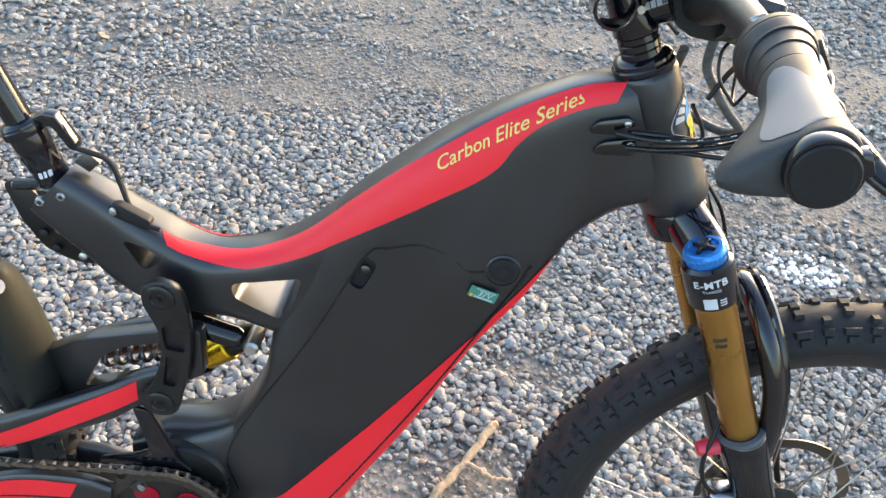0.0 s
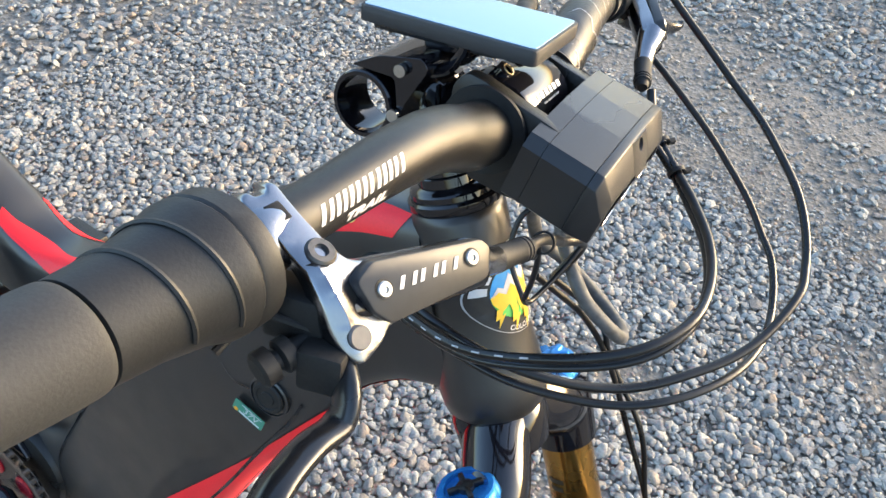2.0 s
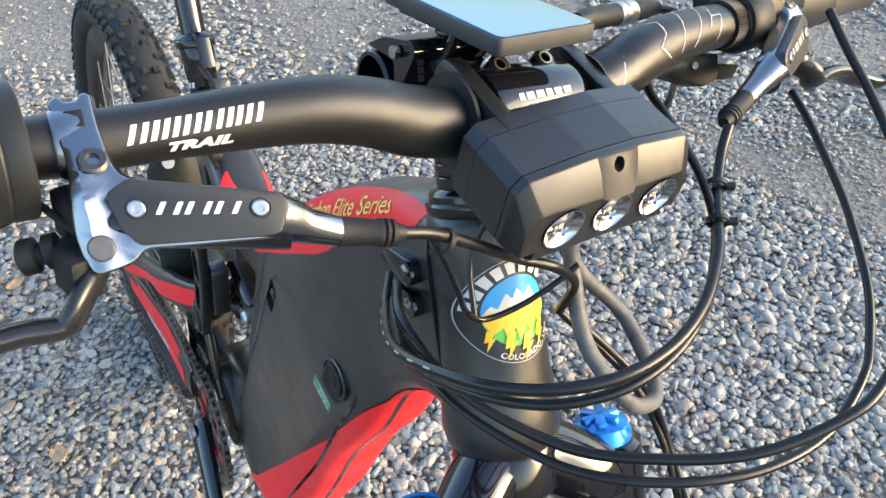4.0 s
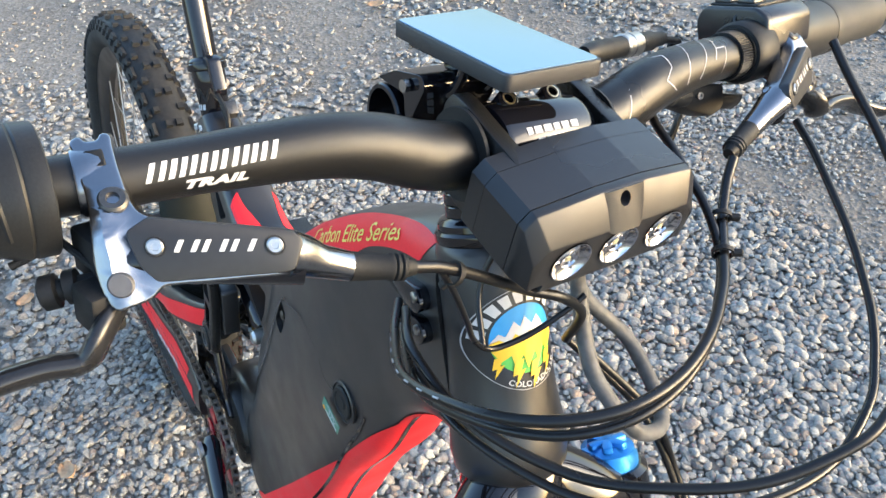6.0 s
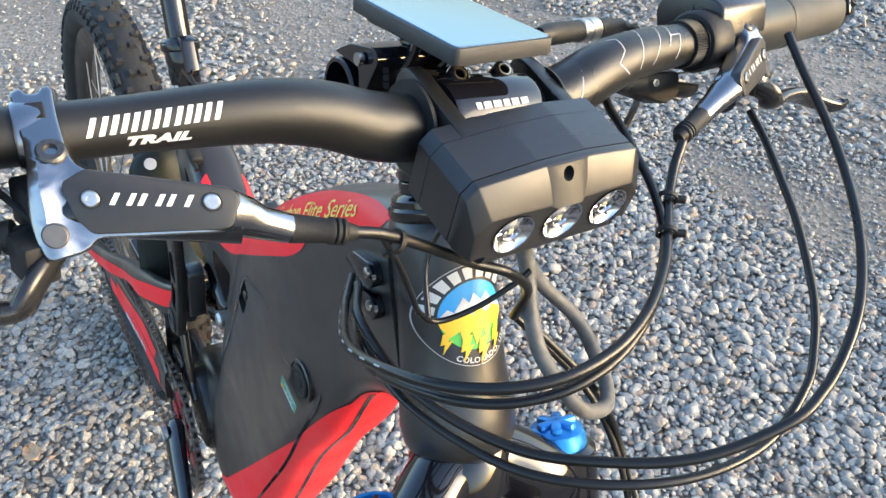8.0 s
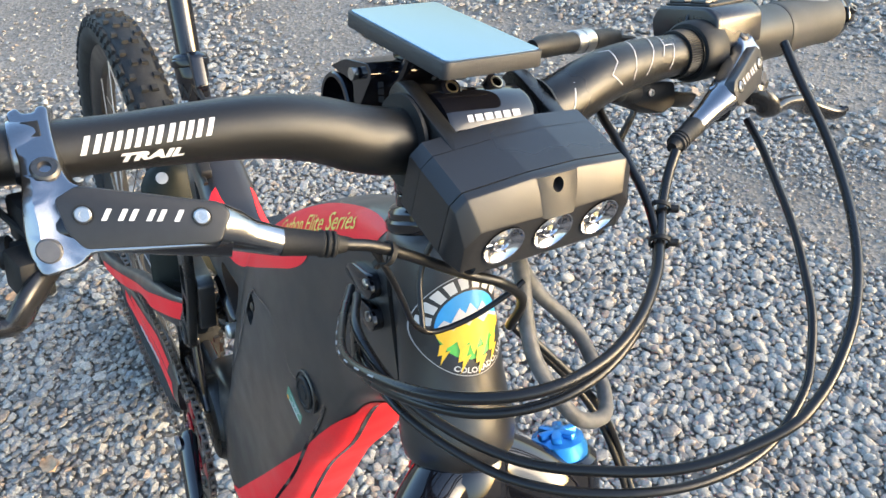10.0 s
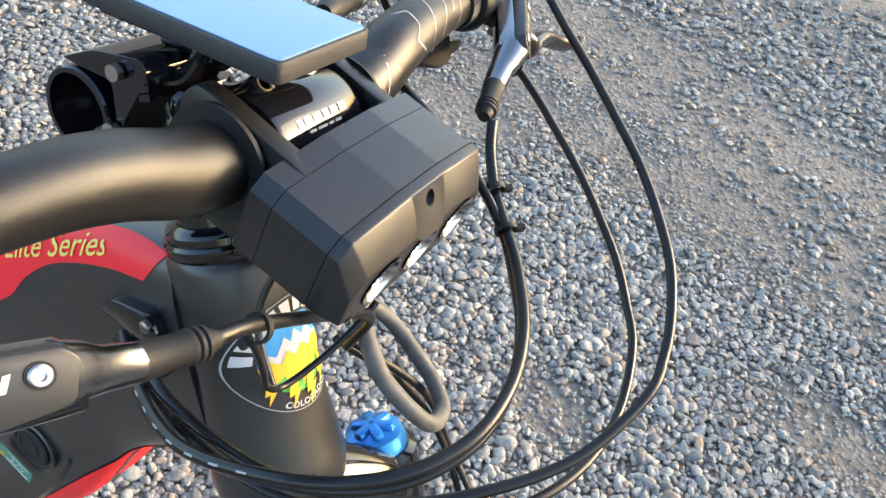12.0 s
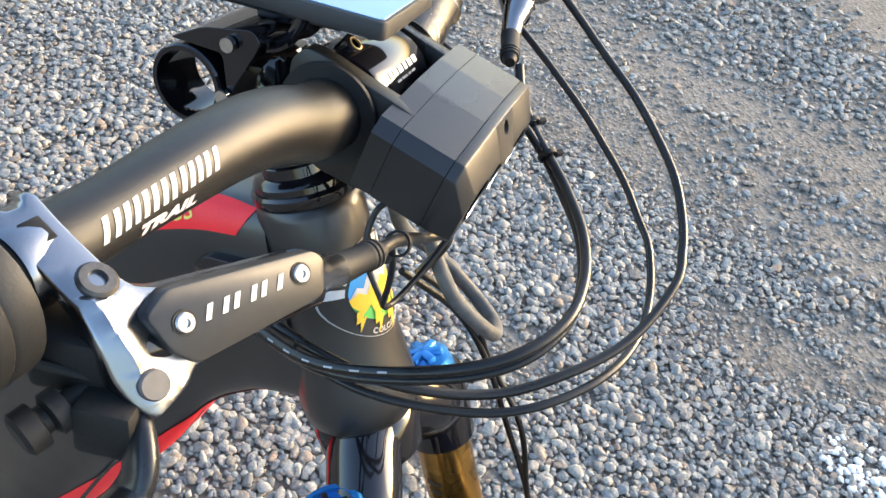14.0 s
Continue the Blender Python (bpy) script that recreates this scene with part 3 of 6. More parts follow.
    # lay the letters along the bend of the stripe
    mid = spline([(x, 0, z) for x, z in [(0.0815, 0.8122), (0.1104, 0.8351), (0.1375, 0.8550), (0.1691, 0.8786), (0.2005, 0.9017)]], 12)
    w = max(v.co.x for v in bm.verts) - min(v.co.x for v in bm.verts)
    for v in bm.verts:
        s = min(1, max(0, v.co.x / w + .5)) * (len(mid) - 1.001)
        i = int(s)
        p, d = mid[i].lerp(mid[i + 1], s - i), (mid[i + 1] - mid[i]).normalized()
        nrm = Vector((-d.z, 0, d.x))
        v.co = p + nrm * v.co.y * .64 + Vector((0, -.06, 0))
    drape(bm, skin, 0.0, (0, .81, -.586), .0011)
    part("lettering", bm, gold_ink, bike, "gold script lettering Carbon Elite Series")
    # key slot in the battery cover
    slot = rounded([(.012, .658), (.027, .650), (.041, .684), (.027, .693)], .010)
    bm = bmesh.new()
    prism(bm, slot, .034, .07, SIDE)
    cut(body, bm)
    bm = bmesh.new()
    prism(bm, slot, .030, .0375, SIDE)
    part("key_slot", bm, rubber, bike, "dark oval key slot")
    bm = bmesh.new()
    lathe(bm, [(.0045, 0), (.0045, .002), (.003, .003)], axis_matrix((.029, -.0395, .676), (0, -1, 0)), 20)
    part("lock", bm, dark_steel, bike, "small dark steel lock")
    # round port cap with a recess round it
    m = axis_matrix((.161, -.0395, .696), (0.05, -1, 0.05))
    bm = bmesh.new()
    lathe(bm, [(.0175, -.002), (.0175, .0012), (.016, .002), (.0155, .0008)], m, 40)
    part("port_ring", bm, carbon, bike)
    bm = bmesh.new()
    lathe(bm, [(.0135, -.002), (.0135, .0025), (.0125, .0036), (.010, .0036), (.0095, .0028), (.006, .0028), (.0055, .0036), (.0001, .0036)], m, 40)
    part("port_cap", bm, rubber, bike, "black rubber charging port cap")
    # green voltage label
    base = Matrix.Translation((.146, -.0438, .668)) @ SIDE @ Matrix.Rotation(radians(-16), 4, "Z") @ Matrix.Rotation(radians(3), 4, "Y")
    bm = bmesh.new()
    prism(bm, rounded([(-.0145, -.0065), (.0145, -.0065), (.0145, .0065), (-.0145, .0065)], .001), 0, .0004, base)
    lab = part("voltage_label", bm, surface("green_label", (.03, .20, .13), .4, vary=.05), bike, "green sticker reading 37V")
    bm = place_letters(letters("37V", .009, .1), base @ Matrix.Translation((.002, .0, .0006)))
    part("lettering", bm, white_ink, lab)
    for dy in (.0045, -.0042, -.0052):
        bm = bmesh.new()
        prism(bm, [(-.008, dy - .0003), (.012, dy - .0003), (.012, dy + .0003), (-.008, dy + .0003)], .0004, .0006, base)
        part("print_line", bm, white_ink, lab)
    bm = bmesh.new()
    prism(bm, circle(.002, 14, -.011, -.0045), .0004, .0007, base)
    part("warning_dot", bm, surface("orange_ink", (.7, .3, .02), .5), lab)
    # hose ports on the side of the head tube
    for (x, z) in ((.231, .857), (.238, .838)):
        m = Matrix.Translation((x, -.0275, z)) @ SIDE @ Matrix.Rotation(radians(8), 4, "Z")
        bm = bmesh.new()
        prism(bm, rounded([(-.022, -.006), (.014, -.008), (.020, .0), (.014, .009), (-.014, .005)], .006), 0, .0085, m, .002)
        port = part("hose_port", bm, gloss_black, bike, "black plastic hose entry port")
        bm = bmesh.new()
        lathe(bm, [(.0032, 0), (.0032, .0098), (.002, .0104)], m @ Matrix.Translation((.012, .003, 0)), 18)
        part("screw", bm, steel, port)
    # head badge
    place = HEAD @ Matrix.Translation((.08, .001, -.051)) @ Matrix(((0, 0, 1, 0), (1, 0, 0, 0), (0, 1, 0, 0), (0, 0, 0, 1))) @ Matrix.Scale(1.04, 4)
    way = HEAD.to_3x3() @ Vector((-1, 0, 0))

    def badge(outline, mat, lift, name, parent, label="", fine=3):
        q = bmesh.new()
        q.faces.new([q.verts.new((a, b, 0)) for a, b in outline])
        bmesh.ops.triangulate(q, faces=q.faces)
        for _ in range(fine):
            bmesh.ops.subdivide_edges(q, edges=[e for e in q.edges if e.calc_length() > .003], cuts=1)
            bmesh.ops.triangulate(q, faces=q.faces)
        bmesh.ops.transform(q, matrix=place, verts=q.verts)
        drape(q, head_tube, 0.0, way, lift)
        return part(name, q, mat, parent, label)

    disc = badge(circle(.0275, 48), carbon, .0005, "head_badge", bike, "round head badge with mountains and lightning")
    ring = [circle(.0272, 64), circle(.0276, 64)]
    q = bmesh.new()
    add_grid(q, [[(a, b, 0) for a, b in r] for r in ring], True, False)
    bmesh.ops.transform(q, matrix=place, verts=q.verts)
    part("badge_rim", drape(q, head_tube, 0.0, way, .0008), grey_ink, disc)
    blue = surface("badge_blue", (.02, .28, .62), .4, vary=.05)
    yellow, green = surface("badge_yellow", (.75, .48, .03), .4, vary=.05), surface("badge_green", (.10, .50, .08), .4, vary=.05)
    r = .0185
    arc = lambda a0, a1, n=20: [(r * math.cos(radians(a0 + (a1 - a0) * k / n)), r * math.sin(radians(a0 + (a1 - a0) * k / n))) for k in range(n + 1)]
    badge(arc(0, 180), blue, .0008, "sky_half", disc)
    badge(arc(180, 360), green, .0008, "green_half", disc)
    badge([(-.0185, .0), (-.014, .005), (-.011, .003), (-.006, .0105), (-.003, .007), (0, .012), (.004, .007), (.008, .011), (.012, .004), (.0185, .001), (.0183, -.001), (-.0183, -.001)], white_ink, .0011, "snow_peak", disc)
    badge([(-.0185, .0), (-.014, .002), (-.010, -.001), (-.006, .004), (-.002, .0), (.002, .004), (.007, .0), (.011, .003), (.0185, -.001), (.0182, -.004), (.012, -.010), (.010, -.006), (.006, -.014), (.004, -.007), (-.001, -.016), (-.003, -.008), (-.008, -.014), (-.009, -.007), (-.014, -.010), (-.0180, -.004)], yellow, .0014, "sunlit_slope", disc)
    for x, y, s in ((-.017, -.008, 1.0), (-.008, -.011, 1.25), (.001, -.013, 1.3), (.010, -.010, 1.1)):
        badge([(x, y), (x + .004 * s, y + .001), (x + .002 * s, y - .004 * s), (x + .0042 * s, y - .0035 * s), (x - .001 * s, y - .011 * s), (x + .0005 * s, y - .0055 * s), (x - .0015 * s, y - .006 * s)], yellow, .0017, "lightning_bolt", disc, "", 1)
    bm = letters("COLORADO, USA", .0042, 0, 1.05, .0001)
    for v in bm.verts:
        a = -math.pi / 2 + .22 + v.co.x / .0235
        rr = .0245 + -v.co.y
        v.co = (rr * math.cos(a), rr * math.sin(a), 0)
    part("lettering", drape(place_letters(bm, place), head_tube, 0.0, way, .0012), white_ink, disc, "white lettering COLORADO, USA")
    for bm in blocks([.0048] * 8, .0062, .0022, 0):
        for v in bm.verts:
            a = math.pi / 2 + .25 - v.co.x / .0225
            v.co = ((.0230 + v.co.y) * math.cos(a), (.0230 + v.co.y) * math.sin(a), 0)
        part("mark_bar", drape(place_letters(bm, place), head_tube, 0.0, way, .0012), white_ink, disc)


frame_details()

# ---- wheels ----
TURN_WHEEL = Matrix.Rotation(radians(90), 4, "X")
RIM_R, TYRE_R = .290, .342


def polar(r, a, y):
    return Vector((r * math.cos(a), r * math.sin(a), y))


def make_tyre_meshes():
    """The casing and the tread blocks, in the wheel's own plane."""
    bm = bmesh.new()
    rows = [(.310 + .0275 * math.cos(a), .0305 * math.sin(a)) for a in [radians(-150 + 300 * k / 18) for k in range(19)]]
    hoop(bm, rows + [(.284, .012), (.284, -.012)], None, 120)
    casing = bm
    bm = bmesh.new()
    rnd = random.Random(3)

    def block(a, y, la, ly, h, r):
        q = [[polar(r, a + sa * la / 2, y + sy * ly / 2) for sa, sy in ((-1, -1), (1, -1), (1, 1), (-1, 1))],
             [polar(r + h, a + sa * la / 2.5, y + sy * ly / 2.6) for sa, sy in ((-1, -1), (1, -1), (1, 1), (-1, 1))]]
        add_grid(bm, q)

    n = 84
    for k in range(n):
        a = 2 * math.pi * k / n
        if k % 2:
            for s in (-1, 1):
                block(a, s * .0068, .030, .0105, .0055, .3365)
        else:
            for s in (-1, 1):
                block(a, s * .0160, .028, .0095, .0055, .333)
        # shoulder blocks, leaning outwards
        for s in (-1, 1):
            w = .020 if k % 2 else .013
            for r, y, l in ((.326, .0255, w), (.318, .0295, w * .6)):
                p = [[polar(r - .003, a + sa * l / r / 2 * .9 / 1, s * (y - .001)) for sa in (-1, 1)]]
                c0, c1 = polar(r - .004, a, 0), polar(r + .004, a, 0)
                base = [polar(r + dr, a + sa * l / r / 2, s * (y - .002 - dr * .35)) for sa, dr in ((-1, -.004), (1, -.004), (1, .004), (-1, .004))]
                tip = [v + Vector((math.cos(a), math.sin(a), 0)) * .0025 + Vector((0, 0, s * .0042)) for v in [polar(r + dr, a + sa * l / r / 2.5, s * (y - .002 - dr * .35)) for sa, dr in ((-1, -.003), (1, -.003), (1, .003), (-1, .003))]]
                add_grid(bm, [base, tip])
    return casing, bm


def make_wheel(name, at, label, disc_side):
    w = new(name)
    w.parent = bike
    w.matrix_local = at
    tagged(w, label)
    casing, tread = make_tyre_meshes()
    part("tyre", casing, tyre_rubber, w, "black rubber tyre wall")
    part("tread", tread, tyre_rubber, w, "knobbly tread blocks")
    bm = bmesh.new()
    hoop(bm, [(.2935, .0175), (.2935, -.0175), (.288, -.0175), (.270, -.012), (.262, -.005), (.262, .005), (.270, .012), (.288, .0175)], None, 120)
    part("rim", bm, surface("rim_black", (.010, .010, .011), .38, vary=.2), w, "satin black rim")
    bm = bmesh.new()
    lathe(bm, [(.010, -.062), (.012, -.055), (.028, -.034), (.030, -.028), (.016, -.022), (.014, 0), (.016, .022), (.030, .028), (.028, .034), (.012, .055), (.010, .062)], None, 32)
    part("hub", bm, alloy_black, w)
    me = None
    for k in range(28):
        s = 1 if k % 2 else -1
        a0 = 2 * math.pi * k / 28
        a1 = a0 + (1 if (k // 2) % 2 else -1) * radians(32)
        if me is None:
            bm = bmesh.new()
            lathe(bm, [(.0010, 0), (.0010, 1)], None, 6)
            sp = part("spoke", bm, steel, w)
            me = sp.data
        else:
            sp = new("spoke", me)
            sp.parent = w
        p, q = polar(.028, a1, s * .030), polar(.268, a0, s * .004)
        sp.matrix_local = axis_matrix(p, q - p) @ Matrix.Diagonal((1, 1, (q - p).length, 1))
    if disc_side:
        bm = bmesh.new()
        hoop(bm, [(.100, .001), (.100, -.001), (.086, -.001), (.086, .001)], Matrix.Translation((0, 0, disc_side * .045)), 72)
        for k in range(6):
            a = 2 * math.pi * k / 6
            tube(bm, [polar(.024, a, disc_side * .045), polar(.060, a + .28, disc_side * .045), polar(.090, a + .32, disc_side * .045)], .0045, 6, .25)
        for k in range(36):
            a = 2 * math.pi * k / 36
            lathe(bm, [(.0018, -.0014), (.0018, .0014)], Matrix.Translation(polar(.090 + .006 * (k % 2), a, disc_side * .045)), 6)
        part("brake_disc", bm, dark_steel, w, "drilled steel brake disc")
    # pale maker's mark on the tyre wall
    mark_ink = surface("tyre_print", (.20, .20, .20), .8)
    for k in range(7):
        a, r0, r1 = radians(196 + k * 2.6), .3015, .3115
        for s in (-1, 1):
            y = lambda r: s * (.0306 * math.sqrt(max(0, 1 - ((r - .310) / .0275) ** 2)) + .0004)
            bm = bmesh.new()
            add_grid(bm, [[polar(r, a, y(r)) for r in (r0, (r0 + r1) / 2, r1)], [polar(r, a + radians(1.7), y(r)) for r in (r0, (r0 + r1) / 2, r1)]], False, False)
            part("print_bar", bm, mark_ink, w)
    return w


front_wheel = make_wheel("front_wheel", STEER @ CORR @ Matrix.Translation((.047, 0, -.645)) @ TURN_WHEEL, "black spoked wheel with a knobbly tyre", -1)
rear_wheel = make_wheel("rear_wheel", Matrix.Translation((-.640, -.028, .338)) @ Matrix.Rotation(radians(2.5), 4, "Z") @ TURN_WHEEL, "black spoked wheel with a knobbly tyre", -1)

# ---- fork ----
fork = new("suspension_fork")
fork.parent, fork.matrix_local = bike, STEER @ CORR
tagged(fork, "glossy black suspension fork with gold stanchions")


def make_fork():
    dark_print = surface("dark_print", (.03, .02, .01), .5)
    u = .009
    for s in (-1, 1):
        y = s * .0665
        m = Matrix.Translation((u, y, 0))
        bm = bmesh.new()
        lathe(bm, [(.0190, -.400), (.0190, -.205)], m, 40)
        part("stanchion", bm, gold_tube, fork, "gold coated fork tube")
        for k, (wd, dz) in enumerate(((.013, 0), (.011, -.0075))):
            bm = bmesh.new()
            rows = []
            for z in (-.247 + dz - .0022, -.247 + dz + .0022):
                rows.append([(u + .01915 * math.cos(a), y + .01915 * math.sin(a), z) for a in [radians(-105 - wd / .019 * 57.3 / 2 + wd / .019 * 57.3 * i / 10) for i in range(11)]])
            add_grid(bm, rows, False, False)
            part("print_line", bm, dark_print, fork, "dark printed line on the tube")
        bm = bmesh.new()
        if s < 0:
            rows = [(.0205, -.209), (.0236, -.207), (.0238, -.175), (.0232, -.166), (.020, -.163)]
        else:
            rows = [(.0205, -.216), (.0235, -.214), (.0240, -.175), (.0235, -.163), (.020, -.160)]
        lathe(bm, rows, m, 40)
        part("crown_sleeve", bm, gloss_black, fork, "glossy black crown sleeve")
        bm = bmesh.new()
        if s < 0:
            rows = [(.0185, -.164), (.0190, -.160), (.0192, -.1545), (.0184, -.1525), (.0178, -.1505), (.0165, -.1495), (.0135, -.1495), (.0130, -.152), (.0001, -.152)]
            lathe(bm, rows, m, 48)
            knob = part("adjuster_knob", bm, blue_anod, fork, "blue anodised fork knob")
            bm = bmesh.new()
            for k in range(4):
                a = radians(45 + 90 * k)
                rbox(bm, (.010, .0034, .004), m @ Matrix.Translation((.006 * math.cos(a), .006 * math.sin(a), -.1500)) @ Matrix.Rotation(a, 4, "Z"), .001)
            lathe(bm, [(.005, -.153), (.005, -.1485), (.003, -.148)], m, 20)
            part("inner_dial", bm, alloy_black, knob, "black cross-shaped dial")
            bm = bmesh.new()
            for k in range(24):
                a = 2 * math.pi * k / 24
                rbox(bm, (.0012, .0035, .0045), m @ Matrix.Rotation(a, 4, "Z") @ Matrix.Translation((.0190, 0, -.1565)), .0004, 1)
            part("knurl", bm, blue_anod, knob)
        else:
            lathe(bm, [(.0185, -.162), (.0185, -.156), (.0165, -.152), (.0165, -.150), (.0100, -.1475)], m, 40)
            knob = part("air_cap", bm, blue_anod, fork, "blue anodised air cap")
            bm = bmesh.new()
            for k in range(3):
                a = radians(20 + 120 * k)
                rbox(bm, (.026, .007, .007), m @ Matrix.Translation((0, 0, -.148)) @ Matrix.Rotation(a, 4, "Z"), .0022)
            part("wing", bm, blue_anod, knob)
        bm = bmesh.new()
        lathe(bm, [(.021, -.66), (.0225, -.50), (.0235, -.45), (.0262, -.41), (.0262, -.396), (.0245, -.392), (.0215, -.390)], m, 40)
        leg = part("lower_leg", bm, gloss_black, fork, "glossy black lower leg")
        bm = bmesh.new()
        hoop(bm, [(.0255, -.392), (.0245, -.388), (.020, -.387), (.020, -.393)], m, 40)
        part("wiper_seal", bm, surface("seal_grey", (.06, .065, .075), .4), leg)
        bm = bmesh.new()
        rbox(bm, (.03, .022, .05), Matrix.Translation((u + .03, y, -.645)), .006)
        part("dropout", bm, gloss_black, leg)
    # crown
    bm = bmesh.new()
    top = [(-.026, -.030), (.000, -.034), (.020, -.030)]
    pts = spline([(u, -.0665, -.190), (u + .004, -.045, -.172), (.006, -.018, -.152), (.006, 0, -.147), (.006, .018, -.152), (u + .004, .045, -.172), (u, .0665, -.190)], 8)
    tube(bm, pts, [.0235, ] * len(pts), 24, .92)
    lathe(bm, [(.030, -.165), (.0315, -.142), (.029, -.137)], None, 40)
    crown = part("crown", bm, gloss_black, fork, "glossy black fork crown")
    # brace behind the tyre
    bm = bmesh.new()
    pts = spline([(u + .018, -.066, -.43), (u + .032, -.066, -.39), (u + .043, -.061, -.335), (u + .046, -.040, -.282), (u + .046, 0, -.262), (u + .046, .040, -.282), (u + .043, .061, -.335), (u + .032, .066, -.39), (u + .018, .066, -.43)], 8)
    tube(bm, pts, .0150, 16, .75)
    tube(bm, [p + Vector((.010, 0, .006)) for p in pts[6:-6]], .006, 10)
    part("arch", bm, gloss_black, fork, "glossy black fork arch")
    # printed labels on the right sleeve
    def wrap(q, a0, z, r, lift=.0003):
        for v in q.verts:
            a = radians(a0) + v.co.x / r
            v.co = (u + (r + lift) * math.cos(a), -.0665 + (r + lift) * math.sin(a), z + v.co.y)
        return q
    part("lettering", wrap(letters("E-MTB", .0105, 0, 1.1, .0003), -100, -.177, .0237), white_ink, fork, "white lettering E-MTB")
    part("lettering", wrap(letters("TUNED", .0045, 0, 1.2), -100, -.1845, .0237), white_ink, fork)
    q = bmesh.new()
    add_grid(q, [[(x * .001, y_, 0) for y_ in (-.006, .006)] for x in range(-6, 7)], False, False)
    part("sticker", wrap(q, -108, -.1985, .0237), white_ink, fork, "white square sticker")
    for k in range(3):
        q = bmesh.new()
        add_grid(q, [[(x * .001, y_, 0) for y_ in (-.0007, .0007)] for x in range(-3, 4)], False, False)
        part("print_line", wrap(q, -80, -.1955 - k * .0028, .0237), white_ink, fork)
    # red bleed cap and brake caliper on the right leg
    bm = bmesh.new()
    lathe(bm, [(.0085, 0), (.0092, .012), (.0080, .022), (.0050, .024)], axis_matrix((-.016, -.070, -.402), (-1, .0, .1)), 24)
    part("valve_cap", bm, surface("red_plastic", (.55, .03, .05), .35), fork, "red plastic cap")
    bm = bmesh.new()
    rbox(bm, (.034, .03, .05), Matrix.Translation((-.03, -.062, -.50)) @ Matrix.Rotation(radians(20), 4, "Y"), .008, 3)
    cal = part("brake_caliper", bm, silver, fork, "silver brake caliper")
    bm = bmesh.new()
    rbox(bm, (.026, .034, .02), Matrix.Translation((-.030, -.062, -.488)) @ Matrix.Rotation(radians(20), 4, "Y"), .005, 2)
    part("cover", bm, alloy_black, cal)
    bm = bmesh.new()
    cable(bm, [(-.03, -.07, -.478), (-.040, -.074, -.45), (-.036, -.078, -.41), (-.012, -.066, -.375), (.03, -.02, -.32)], .0026)
    part("brake_hose", bm, rubber, fork)


make_fork()

